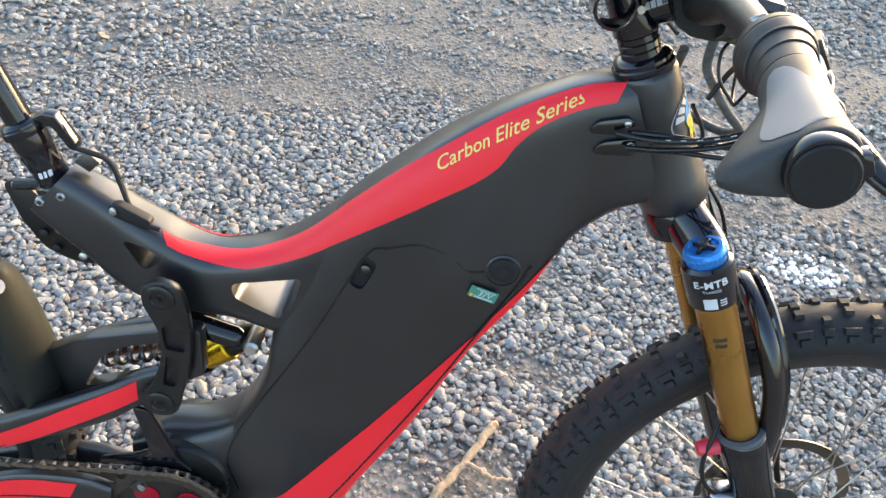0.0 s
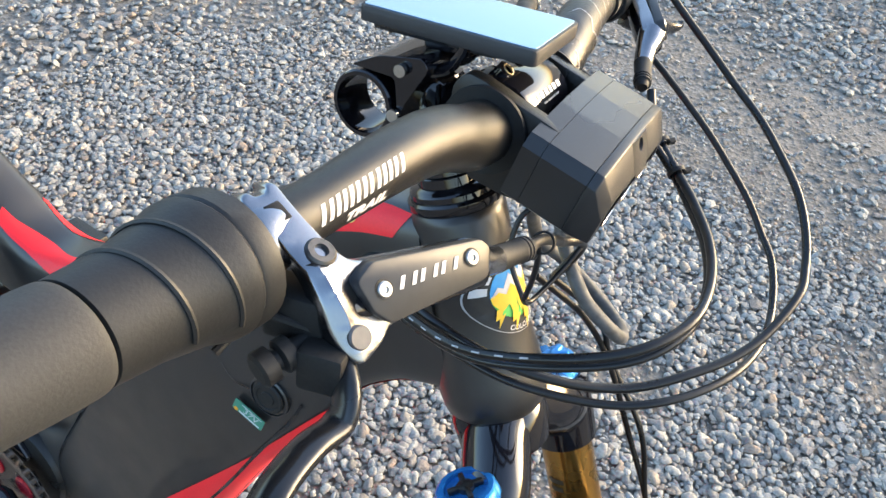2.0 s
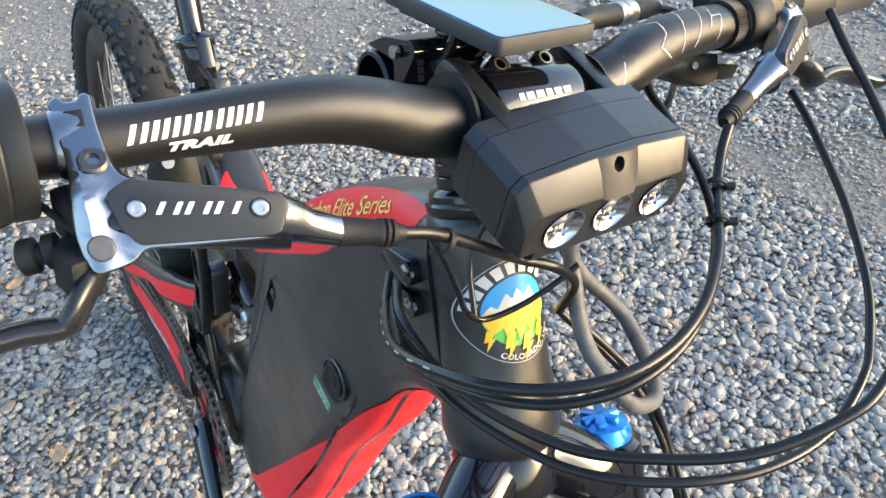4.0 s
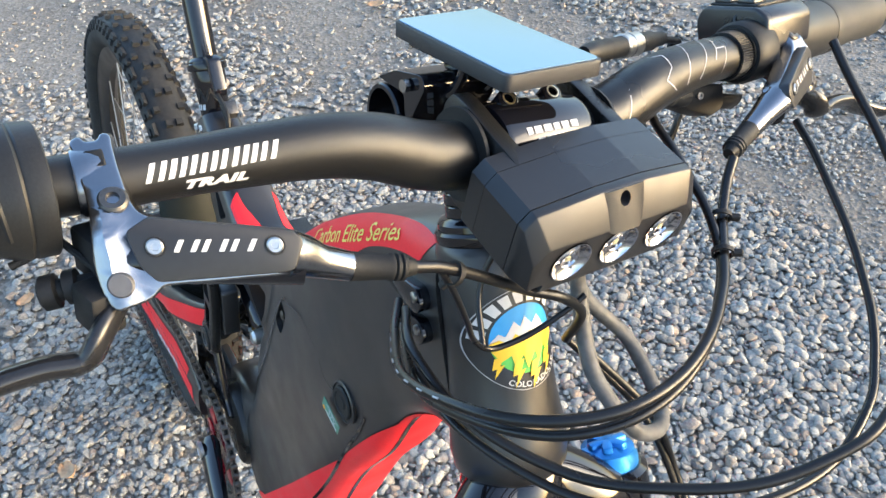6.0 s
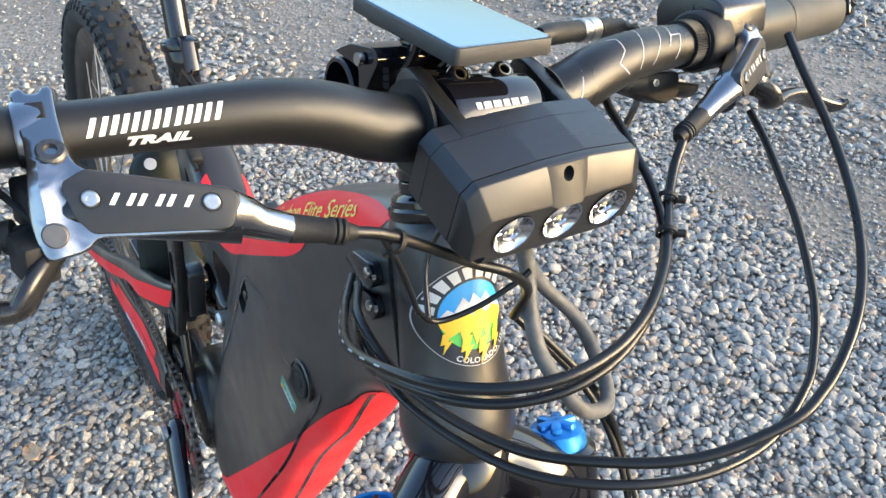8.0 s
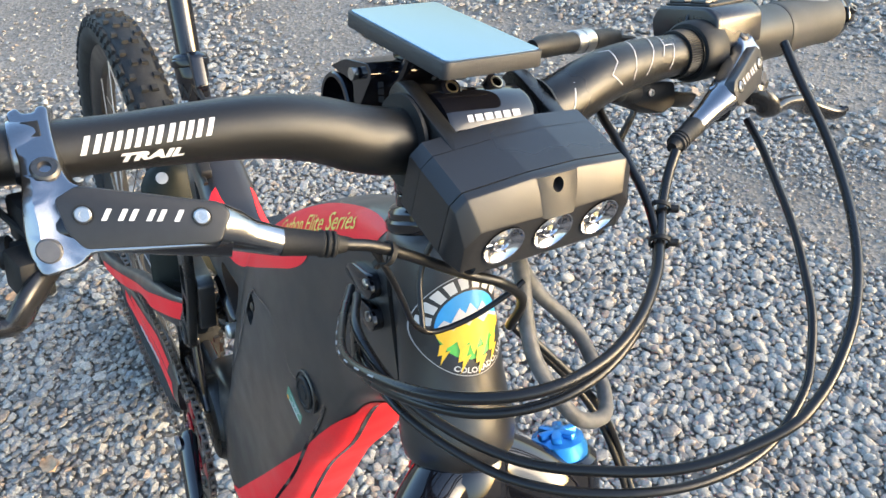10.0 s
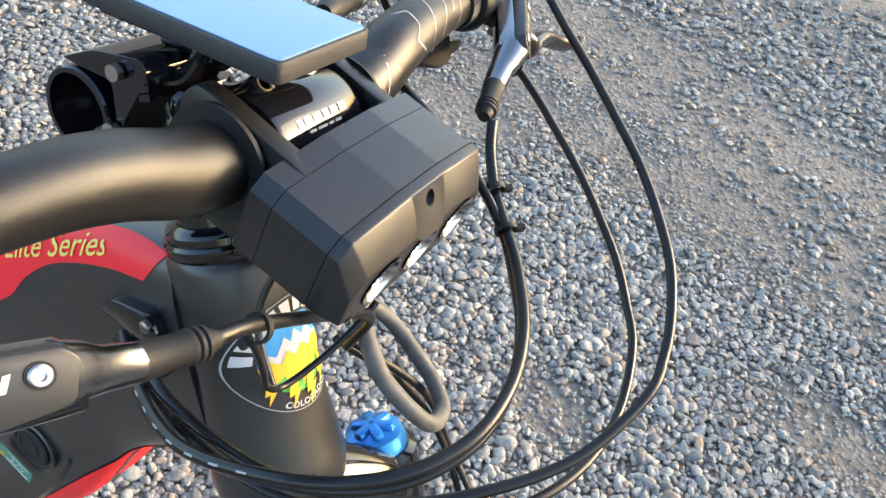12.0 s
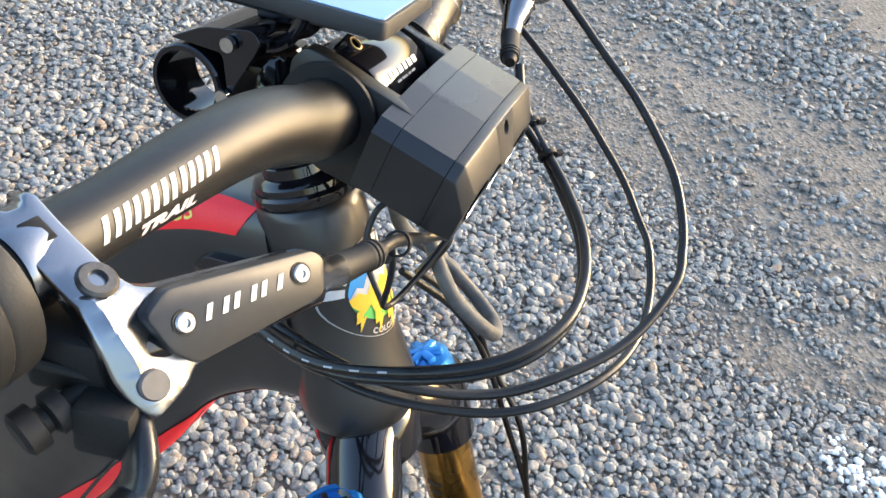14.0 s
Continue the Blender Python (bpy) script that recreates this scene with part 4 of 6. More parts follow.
# ---- rear end and drive ----
def make_rear():
    # seat post and its collar
    base, axis = Vector((-.309, -.008, .688)), Vector((-.393, -.02, .92)).normalized()
    m = axis_matrix(base, axis, (1, 0, 0))
    post = new("seat_post")
    post.parent = bike
    tagged(post, "black dropper seat post")
    bm = bmesh.new()
    lathe(bm, [(.0165, -.05), (.0165, .050), (.0175, .052), (.0185, .058), (.0185, .068), (.0212, .069), (.0216, .0705), (.0216, .0760), (.0206, .0772), (.0206, .0790), (.018, .082), (.0145, .083)], m, 36)
    part("outer_tube", bm, gloss_black, post)
    bm = bmesh.new()
    lathe(bm, [(.0132, .08), (.0132, .30)], m, 32)
    part("inner_tube", bm, gloss_black, post, "glossy black inner tube")
    bm = bmesh.new()
    lathe(bm, [(.0205, -.006), (.0215, -.004), (.0215, .014), (.0205, .016), (.017, .017)], m, 36)
    rbox(bm, (.014, .016, .016), m @ Matrix.Translation((.0235, 0, .005)), .002)
    collar = part("seat_clamp", bm, gloss_black, post, "black clamp collar")
    for s in (-1, 1):
        bm = bmesh.new()
        lathe(bm, [(.0050, 0), (.0050, .005), (.0040, .0060), (.0026, .0060), (.0024, .003)], m @ axis_matrix((.012 * s, -.0185, .006), (0, -1, 0)), 6)
        part("bolt", bm, steel, collar)
    bm = bmesh.new()
    for k in range(9):
        a = radians(-150 + 20 * k)
        rbox(bm, (.001, .003, .016), m @ Matrix.Rotation(a, 4, "Z") @ Matrix.Translation((.0167, 0, .042)) @ Matrix.Rotation(radians(25 if k % 2 else -25), 4, "X"), .0003, 1)
    part("ribs", bm, rubber, post)
    mark(blocks([.004, .003, .004], .006, .0015, .2), lambda q: m @ Vector((.0168 * math.cos(-1.27 + q.x / .0168), .0168 * math.sin(-1.27 + q.x / .0168), .029 + q.y)), white_ink, post)
    # remote lever housing in front
    bm = bmesh.new()
    prism(bm, rounded([(.012, .082), (.030, .085), (.0400, .080), (.0455, .047), (.0415, .040), (.0355, .044), (.0310, .070), (.012, .074)], .003), -.007, .007, m @ Matrix(((1, 0, 0, 0), (0, 0, -1, 0), (0, 1, 0, 0), (0, 0, 0, 1))), .002)
    part("actuator", bm, gloss_black, post, "black actuator housing")
    bm = bmesh.new()
    prism(bm, [(-.2943, .7262), (-.2799, .7389), (-.268, .729), (-.2793, .7168)], -.004, .010, SIDE, .001)
    part("link_plate", bm, dark_steel, post)
    bm = bmesh.new()
    e = m @ Vector((.042, -.004, .043))
    cable(bm, [e, (-.258, -.012, .734), (-.246, -.016, .710), (-.2375, -.022, .694), (-.222, -.031, .681), (-.205, -.031, .676)], .0028)
    part("cable", bm, rubber, post, "black cable into the frame")
    bm = bmesh.new()
    prism(bm, rounded([(-.236, .6935), (-.2257, .7000), (-.1896, .6857), (-.1937, .674), (-.231, .6845)], .006), .016, .0280, SIDE, .0015)
    port = part("cable_port", bm, rubber, bike, "black cable entry port")
    bm = bmesh.new()
    lathe(bm, [(.004, 0), (.004, .003), (.0025, .0036)], axis_matrix((-.229, -.0275, .692), (0, -1, 0)), 16)
    part("screw", bm, steel, port)
    # perforated carrier plate behind the seat tube
    bm = bmesh.new()
    prism(bm, rounded([(-.3746, .686), (-.3574, .6945), (-.3274, .663), (-.2767, .601), (-.3128, .601), (-.3403, .613), (-.3603, .643)], .008), -.003, .002, SIDE, .0008)
    plate = part("carrier_plate", bm, alloy_black, bike, "black drilled plate behind the seat tube")
    for x, z, mt in ((-.359, .688, steel), (-.3215, .640, steel), (-.309, .626, rubber), (-.300, .611, steel), (-.327, .617, rubber), (-.338, .634, rubber)):
        bm = bmesh.new()
        lathe(bm, [(.0045, 0), (.0045, .004), (.003, .005)], axis_matrix((x, -.002, z), (0, -1, 0)), 16)
        part("bolt", bm, mt, plate)
    bm = bmesh.new()
    tube(bm, [(-.359, -.004, .688), (-.34, -.006, .692), (-.315, -.008, .694)], .006, 10)
    part("plate_arm", bm, alloy_black, plate)
    # rocker link
    out = [(p.x, p.y) for p in spline([(-.186, .634, 0), (-.168, .643, 0), (-.150, .636, 0), (-.142, .612, 0), (-.139, .575, 0), (-.143, .532, 0), (-.153, .492, 0), (-.160, .468, 0), (-.177, .460, 0), (-.194, .467, 0), (-.199, .485, 0), (-.183, .510, 0), (-.173, .545, 0), (-.174, .580, 0), (-.187, .612, 0), (-.186, .634, 0)], 5)[:-1]]
    for s in (1, -1):
        out = out if s > 0 else [(x, min(z, .615)) for x, z in out]
        bm = bmesh.new()
        prism(bm, out, *((.053, .064) if s > 0 else (.030, .0635)), SIDE if s > 0 else Matrix.Scale(-1, 4, (0, 1, 0)) @ SIDE, .003)
        link = part("rocker_link", bm, alloy_black, bike, "black forged rocker link")
        for x, z in ((-.168, .623), (-.177, .480))[0 if s > 0 else 1:]:
            bm = bmesh.new()
            lathe(bm, [(.0155, 0), (.0155, .002), (.014, .003), (.009, .003), (.008, .0015), (.0035, .0015), (.003, .0005)], axis_matrix((x, -s * .0635, z), (0, -s, 0)), 32)
            part("pivot_cap", bm, alloy_black, link)
        for tri in ([(-.167, .558), (-.146, .556), (-.150, .588), (-.159, .594), (-.169, .586)], [(-.172, .508), (-.159, .506), (-.150, .545), (-.166, .549)]):
            bm = bmesh.new()
            prism(bm, rounded(tri, .004), .0590, .07, SIDE if s > 0 else Matrix.Scale(-1, 4, (0, 1, 0)) @ SIDE)
            cut(link, bm)
    # lower mount from the battery box back to the main pivot
    bm = bmesh.new()
    loft(bm, [(-.09, .455, -.10, .30, .040), (-.118, .425, -.13, .31, .039), (-.155, .405, -.16, .325, .036), (-.195, .395, -.20, .345, .03), (-.232, .372, -.23, .335, .026)], 3.4, 28)
    part("motor_mount", bm, carbon, bike)
    bm = bmesh.new()
    lathe(bm, [(.030, -.046), (.052, -.044), (.056, -.038), (.056, .038), (.052, .044), (.030, .046)], axis_matrix((-.165, 0, .335), (0, 1, 0)), 48)
    part("motor_housing", bm, alloy_black, bike, "black motor housing")
    bm = bmesh.new()
    prism(bm, rounded([(-.215, .455), (-.195, .452), (-.165, .375), (-.150, .362), (-.165, .345), (-.205, .350), (-.255, .345), (-.262, .362), (-.215, .378), (-.200, .390)], .006), .044, .052, SIDE, .002)
    part("chain_guide", bm, gloss_black, bike, "black forked bracket")
    # shock absorber
    shock = new("rear_shock")
    shock.parent = bike
    tagged(shock, "rear shock with a gold reservoir")
    a, b = Vector((-.185, 0, .475)), Vector((-.085, 0, .545))
    m = axis_matrix(a, b - a)
    bm = bmesh.new()
    lathe(bm, [(.012, -.01), (.014, 0), (.022, .004), (.022, .045), (.019, .048)], m, 32)
    part("spring_can", bm, gloss_black, shock)
    bm = bmesh.new()
    lathe(bm, [(.017, .046), (.0185, .048), (.0185, .080), (.017, .082)], m, 32)
    part("gold_sleeve", bm, gold_anod, shock, "bright gold anodised sleeve")
    bm = bmesh.new()
    lathe(bm, [(.013, .08), (.015, .084), (.015, .105), (.010, .122)], m, 32)
    part("end_eye", bm, alloy_black, shock)
    bm = bmesh.new()
    lathe(bm, [(.010, 0), (.013, .002), (.013, .060), (.010, .066), (.006, .068)], axis_matrix(Vector((-.165, -.016, .560)), Vector((.075, 0, -.018))), 28)
    res = part("reservoir", bm, gloss_black, shock)
    for off in (-.012, .008):
        bm = bmesh.new()
        cable(bm, [(-.175, -.02, .500), (-.163, -.026 + off * .2, .522 + off), (-.150, -.020, .548 + off), (-.13, -.018, .556 + off)], .0035)
        part("piggyback_hose", bm, gloss_black, shock)
    bm = bmesh.new()
    lathe(bm, [(.0085, -.034), (.0085, .034), (.006, .037)], axis_matrix((-.086, 0, .548), (0, -1, 0)), 24)
    part("shock_bolt", bm, steel, shock, "steel shock bolt")
    # swing arm: upper stay with its red band, lower stay, bridge
    for s in (-1, 1):
        dy = -.03
        bm = bmesh.new()
        loft(bm, [(-.175, .515, -.18, .468, .008, s * .042), (-.200, .508, -.205, .458, .010, s * .046), (-.235, .492, -.238, .440, .010, s * .058), (-.30, .462, -.302, .414, .010, s * .064 - .005), (-.40, .408, -.402, .366, .010, s * .060 - .012), (-.50, .352, -.503, .312, .010, s * .064 - .02), (-.62, .300, -.622, .266, .010, s * .067 - .028), (-.655, .345 - .03, -.655, .29, .010, s * .068 - .03)], 3.4, 20)
        stay = part("seat_stay", bm, carbon, bike, "black stay with a red band")
        bm = sheet([(-.204, .500), (-.275, .464), (-.369, .408), (-.505, .338), (-.61, .287)], [(-.204, .473), (-.277, .436), (-.369, .384), (-.507, .315), (-.61, .272)], 40, 3, s * .12)
        drape(bm, stay, 0.0, (0, -s, 0), .0006)
        part("red_band", bm, red, stay, "red vinyl band")
        lay = lambda x: (-.0640 if s < 0 else -.0154) + .07 * (x + .32)
        bm = bmesh.new()
        loft(bm, [(t, tz, b, bz, .009, lay(t)) for t, tz, b, bz in ((-.262, .325, -.262, .272), (-.298, .336, -.290, .263), (-.365, .333, -.387, .250), (-.433, .311, -.445, .241), (-.532, .281, -.540, .224), (-.595, .262, -.600, .212), (-.655, .262, -.660, .222))], 3.4, 20)
        stay = part("chain_stay", bm, carbon, bike, "black chain stay with red bands")
        bm = sheet([(-.2886, .3050), (-.3819, .2965), (-.4723, .2775), (-.5776, .2520)], [(-.2882, .2674), (-.387, .2544), (-.4789, .2384), (-.5813, .2200)], 40, 3, s * .12)
        drape(bm, stay, 0.0, (0, -s, 0), .0006)
        part("red_band", bm, red, stay, "red vinyl band with a pale maker's mark")
        bm = sheet([(-.3000, .3290), (-.3645, .3265), (-.4329, .3049), (-.532, .2743)], [(-.3098, .3068), (-.3672, .3015), (-.436, .2875), (-.5244, .2665)], 40, 2, s * .12)
        drape(bm, stay, 0.0, (0, -s, 0), .0008)
        part("red_edge", bm, red, stay)
        stay.matrix_local = REAR
        if s < 0:
            for bm in blocks([.014, .011, .012, .004, .012, .004, .012, .011], .0130, .0045, .0):
                for v in bm.verts:
                    x = -.420 + v.co.x
                    v.co = (x, -.12, .2650 + (x + .420) * .20 + v.co.y)
                part("mark_bar", drape(bm, stay, 0.0, (0, 1, 0), .0011), white_ink, stay)
    # flat arm with a long window, that runs inwards to the rear
    arm = [(-.395, .440), (-.345, .485), (-.3056, .5138), (-.2771, .534), (-.2095, .5675), (-.172, .586), (-.152, .590), (-.150, .530), (-.172, .516), (-.1932, .5078), (-.238, .4793), (-.3037, .4361), (-.40, .3551), (-.43, .375)]
    window = [(-.289, .4609), (-.2649, .5128), (-.2389, .5366), (-.172, .5700), (-.168, .5350), (-.1767, .5297), (-.2413, .4868)]
    bm = bmesh.new()
    prism(bm, rounded(arm, .006, 3), -.018, 0, SIDE, .004, 3)
    ob = part("swing_arm", bm, carbon, bike, "black swing arm with a long window")
    bm = bmesh.new()
    prism(bm, rounded(window, .010, 4), -.05, .05, SIDE)
    cut(ob, bm)
    for v in ob.data.vertices:
        ahead = v.co.x + .289
        v.co.y += -.0426 - .2413 * min(0, ahead) - .06 * max(0, ahead)
        v.co.z -= .13 * max(0, ahead)
    ob.data.update()
    ob.matrix_local = REAR
    bm = bmesh.new()
    pts = [Vector((-.255 + .085 * k / 90, -.020 + .010 * math.cos(k * .42), .494 + .028 * k / 90 + .010 * math.sin(k * .42))) for k in range(91)]
    tube(bm, pts, .0028, 8)
    part("coil", bm, dark_steel, shock, "dark steel coil")
    # curved mudguard in front of the rear tyre
    bm = bmesh.new()
    rows = []
    for k in range(15):
        t = k / 14
        x, z = -.303 - .05 * t ** 1.3 - .02 * max(0, t - .7), .400 + .205 * t
        half = (.044 - .003 * t) * (1 if t < .8 else math.sqrt(max(0.02, 1 - ((t - .8) / .2) ** 2)))
        rows.append([(x - .020 * abs(q) ** 2, -.045 + half * q, z) for q in [j / 5 for j in range(-5, 6)]])
    add_grid(bm, rows, False, False)
    guard = part("mudguard", bm, surface("olive_black_plastic", (.015, .0165, .0125), .6, spec=.2), bike, "dark olive plastic mudguard")
    guard.matrix_local = HEADING.inverted() @ Matrix.Translation((.012, .008, .002))
    guard.modifiers.new("thick", "SOLIDIFY").thickness = .002
    bm = bmesh.new()
    lathe(bm, [(.0075, 0), (.0075, .001)], axis_matrix((-.3545, -.060, .590), (.88, -.20, .32)), 24)
    part("dot_sticker", bm, white_ink, guard, "round white sticker")
    for k in range(2):
        bm = bmesh.new()
        rbox(bm, (.012, .002, .003), Matrix.Translation((-.3125, -.060, .4475 + k * .01)) @ Matrix.Rotation(radians(60), 4, "Z"), .0008)
        part("strap_slot", bm, rubber, guard)


make_rear()


def make_rear_brake():
    """The rear caliper with its adapter, over the disc."""
    cal = new("brake_caliper")
    cal.parent = bike
    cal.matrix_local = Matrix.Translation((-.655, .040, .418)) @ Matrix.Rotation(radians(35), 4, "Y")
    tagged(cal, "silver rear brake caliper")
    bm = bmesh.new()
    prism(bm, rounded([(-.030, -.012), (-.022, .014), (.004, .019), (.026, .012), (.031, -.008), (.012, -.017), (-.014, -.018)], .005, 3), -.016, .016, SIDE, .004, 3)
    body = part("caliper_body", bm, steel, cal, "brushed silver caliper body")
    for x in (-.018, .018):
        for y in (-1, 1):
            bm = bmesh.new()
            lathe(bm, [(.0062, 0), (.0062, .0025), (.0045, .0035), (.0028, .0035), (.0026, .001)], axis_matrix((x * .8, y * .0155, .001), (0, y, 0)), 20)
            part("piston_cap", bm, dark_steel, body)
        bm = bmesh.new()
        lathe(bm, [(.0046, -.004), (.0046, .004), (.0030, .005), (.0028, .002)], axis_matrix((x * 1.25, -.004, .016), (0, 0, 1)), 16)
        part("bolt", bm, alloy_black, body)
    for k in range(4):
        bm = bmesh.new()
        rbox(bm, (.0025, .026, .007), Matrix.Translation((-.009 + .006 * k, 0, .0200)), .0006, 1)
        part("cooling_fin", bm, silver, cal, "thin alloy cooling fin")
    bm = bmesh.new()
    cable(bm, [(.026, .004, .004), (.050, .008, .012), (.090, .010, .002), (.150, .004, -.030), (.215, -.006, -.030)], .0025)
    part("hose", bm, rubber, cal, "black brake hose")


make_rear_brake()


def make_drive():
    c = Vector((-.180, -.062, .286))
    ring = new("crankset")
    ring.parent = bike
    tagged(ring, "steel chainring with red inner guard and black crank")
    m = axis_matrix(c, (0, -1, 0), (1, 0, 0))
    n = 34
    outline = []
    for k in range(n):
        for f, r in ((0, .0790), (.30, .0800), (.45, .0845), (.60, .0845), (.75, .0800)):
            a = 2 * math.pi * (k + f) / n
            outline.append((r * math.cos(a), r * math.sin(a)))
    bm = bmesh.new()
    inner = circle(.066, len(outline))
    add_grid(bm, [[m @ Vector((x, y, -.001)) for x, y in outline], [m @ Vector((x, y, .001)) for x, y in outline], [m @ Vector((x, y, .001)) for x, y in inner], [m @ Vector((x, y, -.001)) for x, y in inner], [m @ Vector((x, y, -.001)) for x, y in outline]], True, False)
    for k in range(4):
        a = 2 * math.pi * k / 4 + .5
        tube(bm, [m @ Vector((r * math.cos(a), r * math.sin(a), 0)) for r in (.052, .060, .070)], [.006, .008, .012], 8, .25)
    part("chainring", bm, dark_steel, ring, "toothed steel chainring")
    bm = bmesh.new()
    lathe(bm, [(.0660, -.006), (.0660, -.003), (.060, -.0025), (.020, -.0035)], m, 48)
    part("inner_plate", bm, alloy_black, ring, "black spider plate")
    for k in range(5):
        a = 2 * math.pi * k / 5 + .9
        bm = bmesh.new()
        lathe(bm, [(.0150, -.003), (.0150, -.0012), (.0135, -.0006), (.0001, -.0010)], m @ Matrix.Translation((.043 * math.cos(a), .043 * math.sin(a), 0)), 24)
        part("red_disc", bm, red_anod, ring, "dark red anodised round window")
    for k in range(4):
        a = 2 * math.pi * k / 4 + .5
        bm = bmesh.new()
        lathe(bm, [(.0055, 0), (.0055, .0035), (.003, .0042)], m @ Matrix.Translation((.060 * math.cos(a), .060 * math.sin(a), 0)), 16)
        part("ring_bolt", bm, steel, ring)
    bm = bmesh.new()
    d = Vector((.168, -.022, -.012))
    o = c + Vector((0, -.012, 0))
    tube(bm, [o - d.normalized() * .012, o, o + d * .3, o + d * .7, o + d, o + d * 1.07], [.012, .0165, .0135, .0115, .0135, .010], 16, .62)
    part("crank_arm", bm, gloss_black, ring, "black crank arm")
    bm = bmesh.new()
    lathe(bm, [(.012, 0), (.012, .005), (.007, .006), (.006, .003)], axis_matrix(o + Vector((0, -.009, 0)), (0, -1, 0)), 24)
    part("crank_bolt", bm, steel, ring)
    bm = bmesh.new()
    e = o + d
    pm = Matrix.Translation(e + Vector((0, -.06, -.004))) @ Matrix.Rotation(radians(12), 4, "Y")
    for dx in (-.042, .042):
        rbox(bm, (.012, .09, .014), pm @ Matrix.Translation((dx, 0, 0)), .003)
    for dy in (-.042, 0, .042):
        rbox(bm, (.09, .012, .013), pm @ Matrix.Translation((0, dy, 0)), .003)
    lathe(bm, [(.007, -.05), (.007, .05)], pm @ axis_matrix((0, 0, 0), (0, 1, 0)), 16)
    part("pedal", bm, alloy_black, ring, "black platform pedal")
    # chain: plates and rollers along the upper and lower run and round the ring
    up0 = Vector((-.66, -.092, .352))
    lo0 = Vector((-.64, -.090, .205))
    path = [up0.lerp(c + Vector((-.02, 0, .080)), k / 36) for k in range(37)]
    path += [c + Vector((.0825 * math.cos(a), 0, .0825 * math.sin(a))) for a in [radians(100 - 200 * k / 23) for k in range(24)]]
    path += [(c + Vector((-.01, 0, -.082))).lerp(lo0, k / 36) for k in range(37)]
    bm = bmesh.new()
    s = 0
    pts = [path[0]]
    for a, b in zip(path, path[1:]):
        pts.append(b)
    walk_pts, left = [pts[0]], .0127
    for a, b in zip(pts, pts[1:]):
        L, pos = (b - a).length, 0
        while L - pos >= left:
            pos += left
            walk_pts.append(a.lerp(b, pos / L))
            left = .0127
        left -= L - pos
    for k, (a, b) in enumerate(zip(walk_pts, walk_pts[1:])):
        d = (b - a).normalized()
        mm = axis_matrix((a + b) / 2, (0, -1, 0), d)
        w = .0038 if k % 2 else .0028
        for sgn in (-1, 1):
            prism(bm, rounded([(-.0098, -.0038), (0, -.0026), (.0098, -.0038), (.0098, .0038), (0, .0026), (-.0098, .0038)], .003, 2), sgn * w - .0004, sgn * w + .0004, mm)
        lathe(bm, [(.0036, -.0024), (.0036, .0024)], axis_matrix(a, (0, -1, 0)), 8)
    tagged(part("chain", bm, surface("chain_steel", (.22, .20, .18), .38, metal=1.0, vary=.3), bike, "oiled steel roller chain"))
    # derailleur and rear caliper, half hidden by the wheel
    bm = bmesh.new()
    rbox(bm, (.05, .02, .03), Matrix.Translation((-.690, -.10, .335)) @ Matrix.Rotation(radians(20), 4, "Y"), .006, 2)
    rbox(bm, (.03, .012, .085), Matrix.Translation((-.675, -.10, .275)) @ Matrix.Rotation(radians(15), 4, "Y"), .006, 2)
    part("derailleur", bm, alloy_black, bike, "black rear derailleur")
    bm = bmesh.new()
    rbox(bm, (.055, .03, .032), Matrix.Translation((-.690, .02, .430)) @ Matrix.Rotation(radians(25), 4, "Y"), .007, 2)
    part("rear_caliper", bm, silver, bike, "silver rear brake caliper")
    bm = bmesh.new()
    for k in range(6):
        hoop(bm, [(.045 - k * .004, -.001), (.045 - k * .004, .001), (.036 - k * .004, .001), (.036 - k * .004, -.001)], rear_wheel.matrix_basis @ Matrix.Translation((0, 0, .050 - k * .005)), 40)
    part("cassette", bm, dark_steel, bike, "steel gear cassette")


make_drive()


def set_seat_end():
    """Shifts the top tube's rear end and the seat post forward to fit the camera's view."""
    for top in bike.children:
        name = top.name.split(".")[0]
        if name in {"top_tube", "red_stripe", "seat_post", "cable_port", "carrier_plate"}:
            for ob in (top, *top.children_recursive):
                if ob.type == "MESH":
                    for v in ob.data.vertices:
                        v.co += Vector((.028, .004, .003)) if name in {"seat_post", "carrier_plate"} else Vector((.009, -.003, .004)) * max(0, min(1.7, (-.13 - v.co.x) / .10))
                    ob.data.update()


set_seat_end()

# ---- cockpit ----
BARMID = [(.047, 0, .055), (.047, .040, .055), (.0485, .062, .0585), (.050, .088, .0665), (.0490, .12, .0705), (.043, .19, .0705), (.031, .26, .0715), (.008, .366, .0715)]
RIGHT = [Vector((u, -v, w)) for u, v, w in BARMID[:0:-1]]
BARPTS = spline(RIGHT + [(RIGHT[-1] + MIRROR @ RIGHT[-1]) / 2] + [MIRROR @ p for p in RIGHT[::-1]], 10)


def bar_at(v):
    """The bar's centre at a place across, and its radius there."""
    for a, b in zip(BARPTS, BARPTS[1:]):
        if a.y <= v <= b.y:
            return a.lerp(b, (v - a.y) / (b.y - a.y)), bar_radius(v)
    return BARPTS[0 if v < 0 else -1], bar_radius(v)


def bar_radius(v):
    return .0159 if abs(v) < .055 else max(.0111, .0159 - (abs(v) - .055) * .0048 / .11)


def bar_frame(v):
    c, r = bar_at(v)
    d = (bar_at(v + .004)[0] - bar_at(v - .004)[0]).normalized()
    return axis_matrix(c, d, (1, 0, 0))


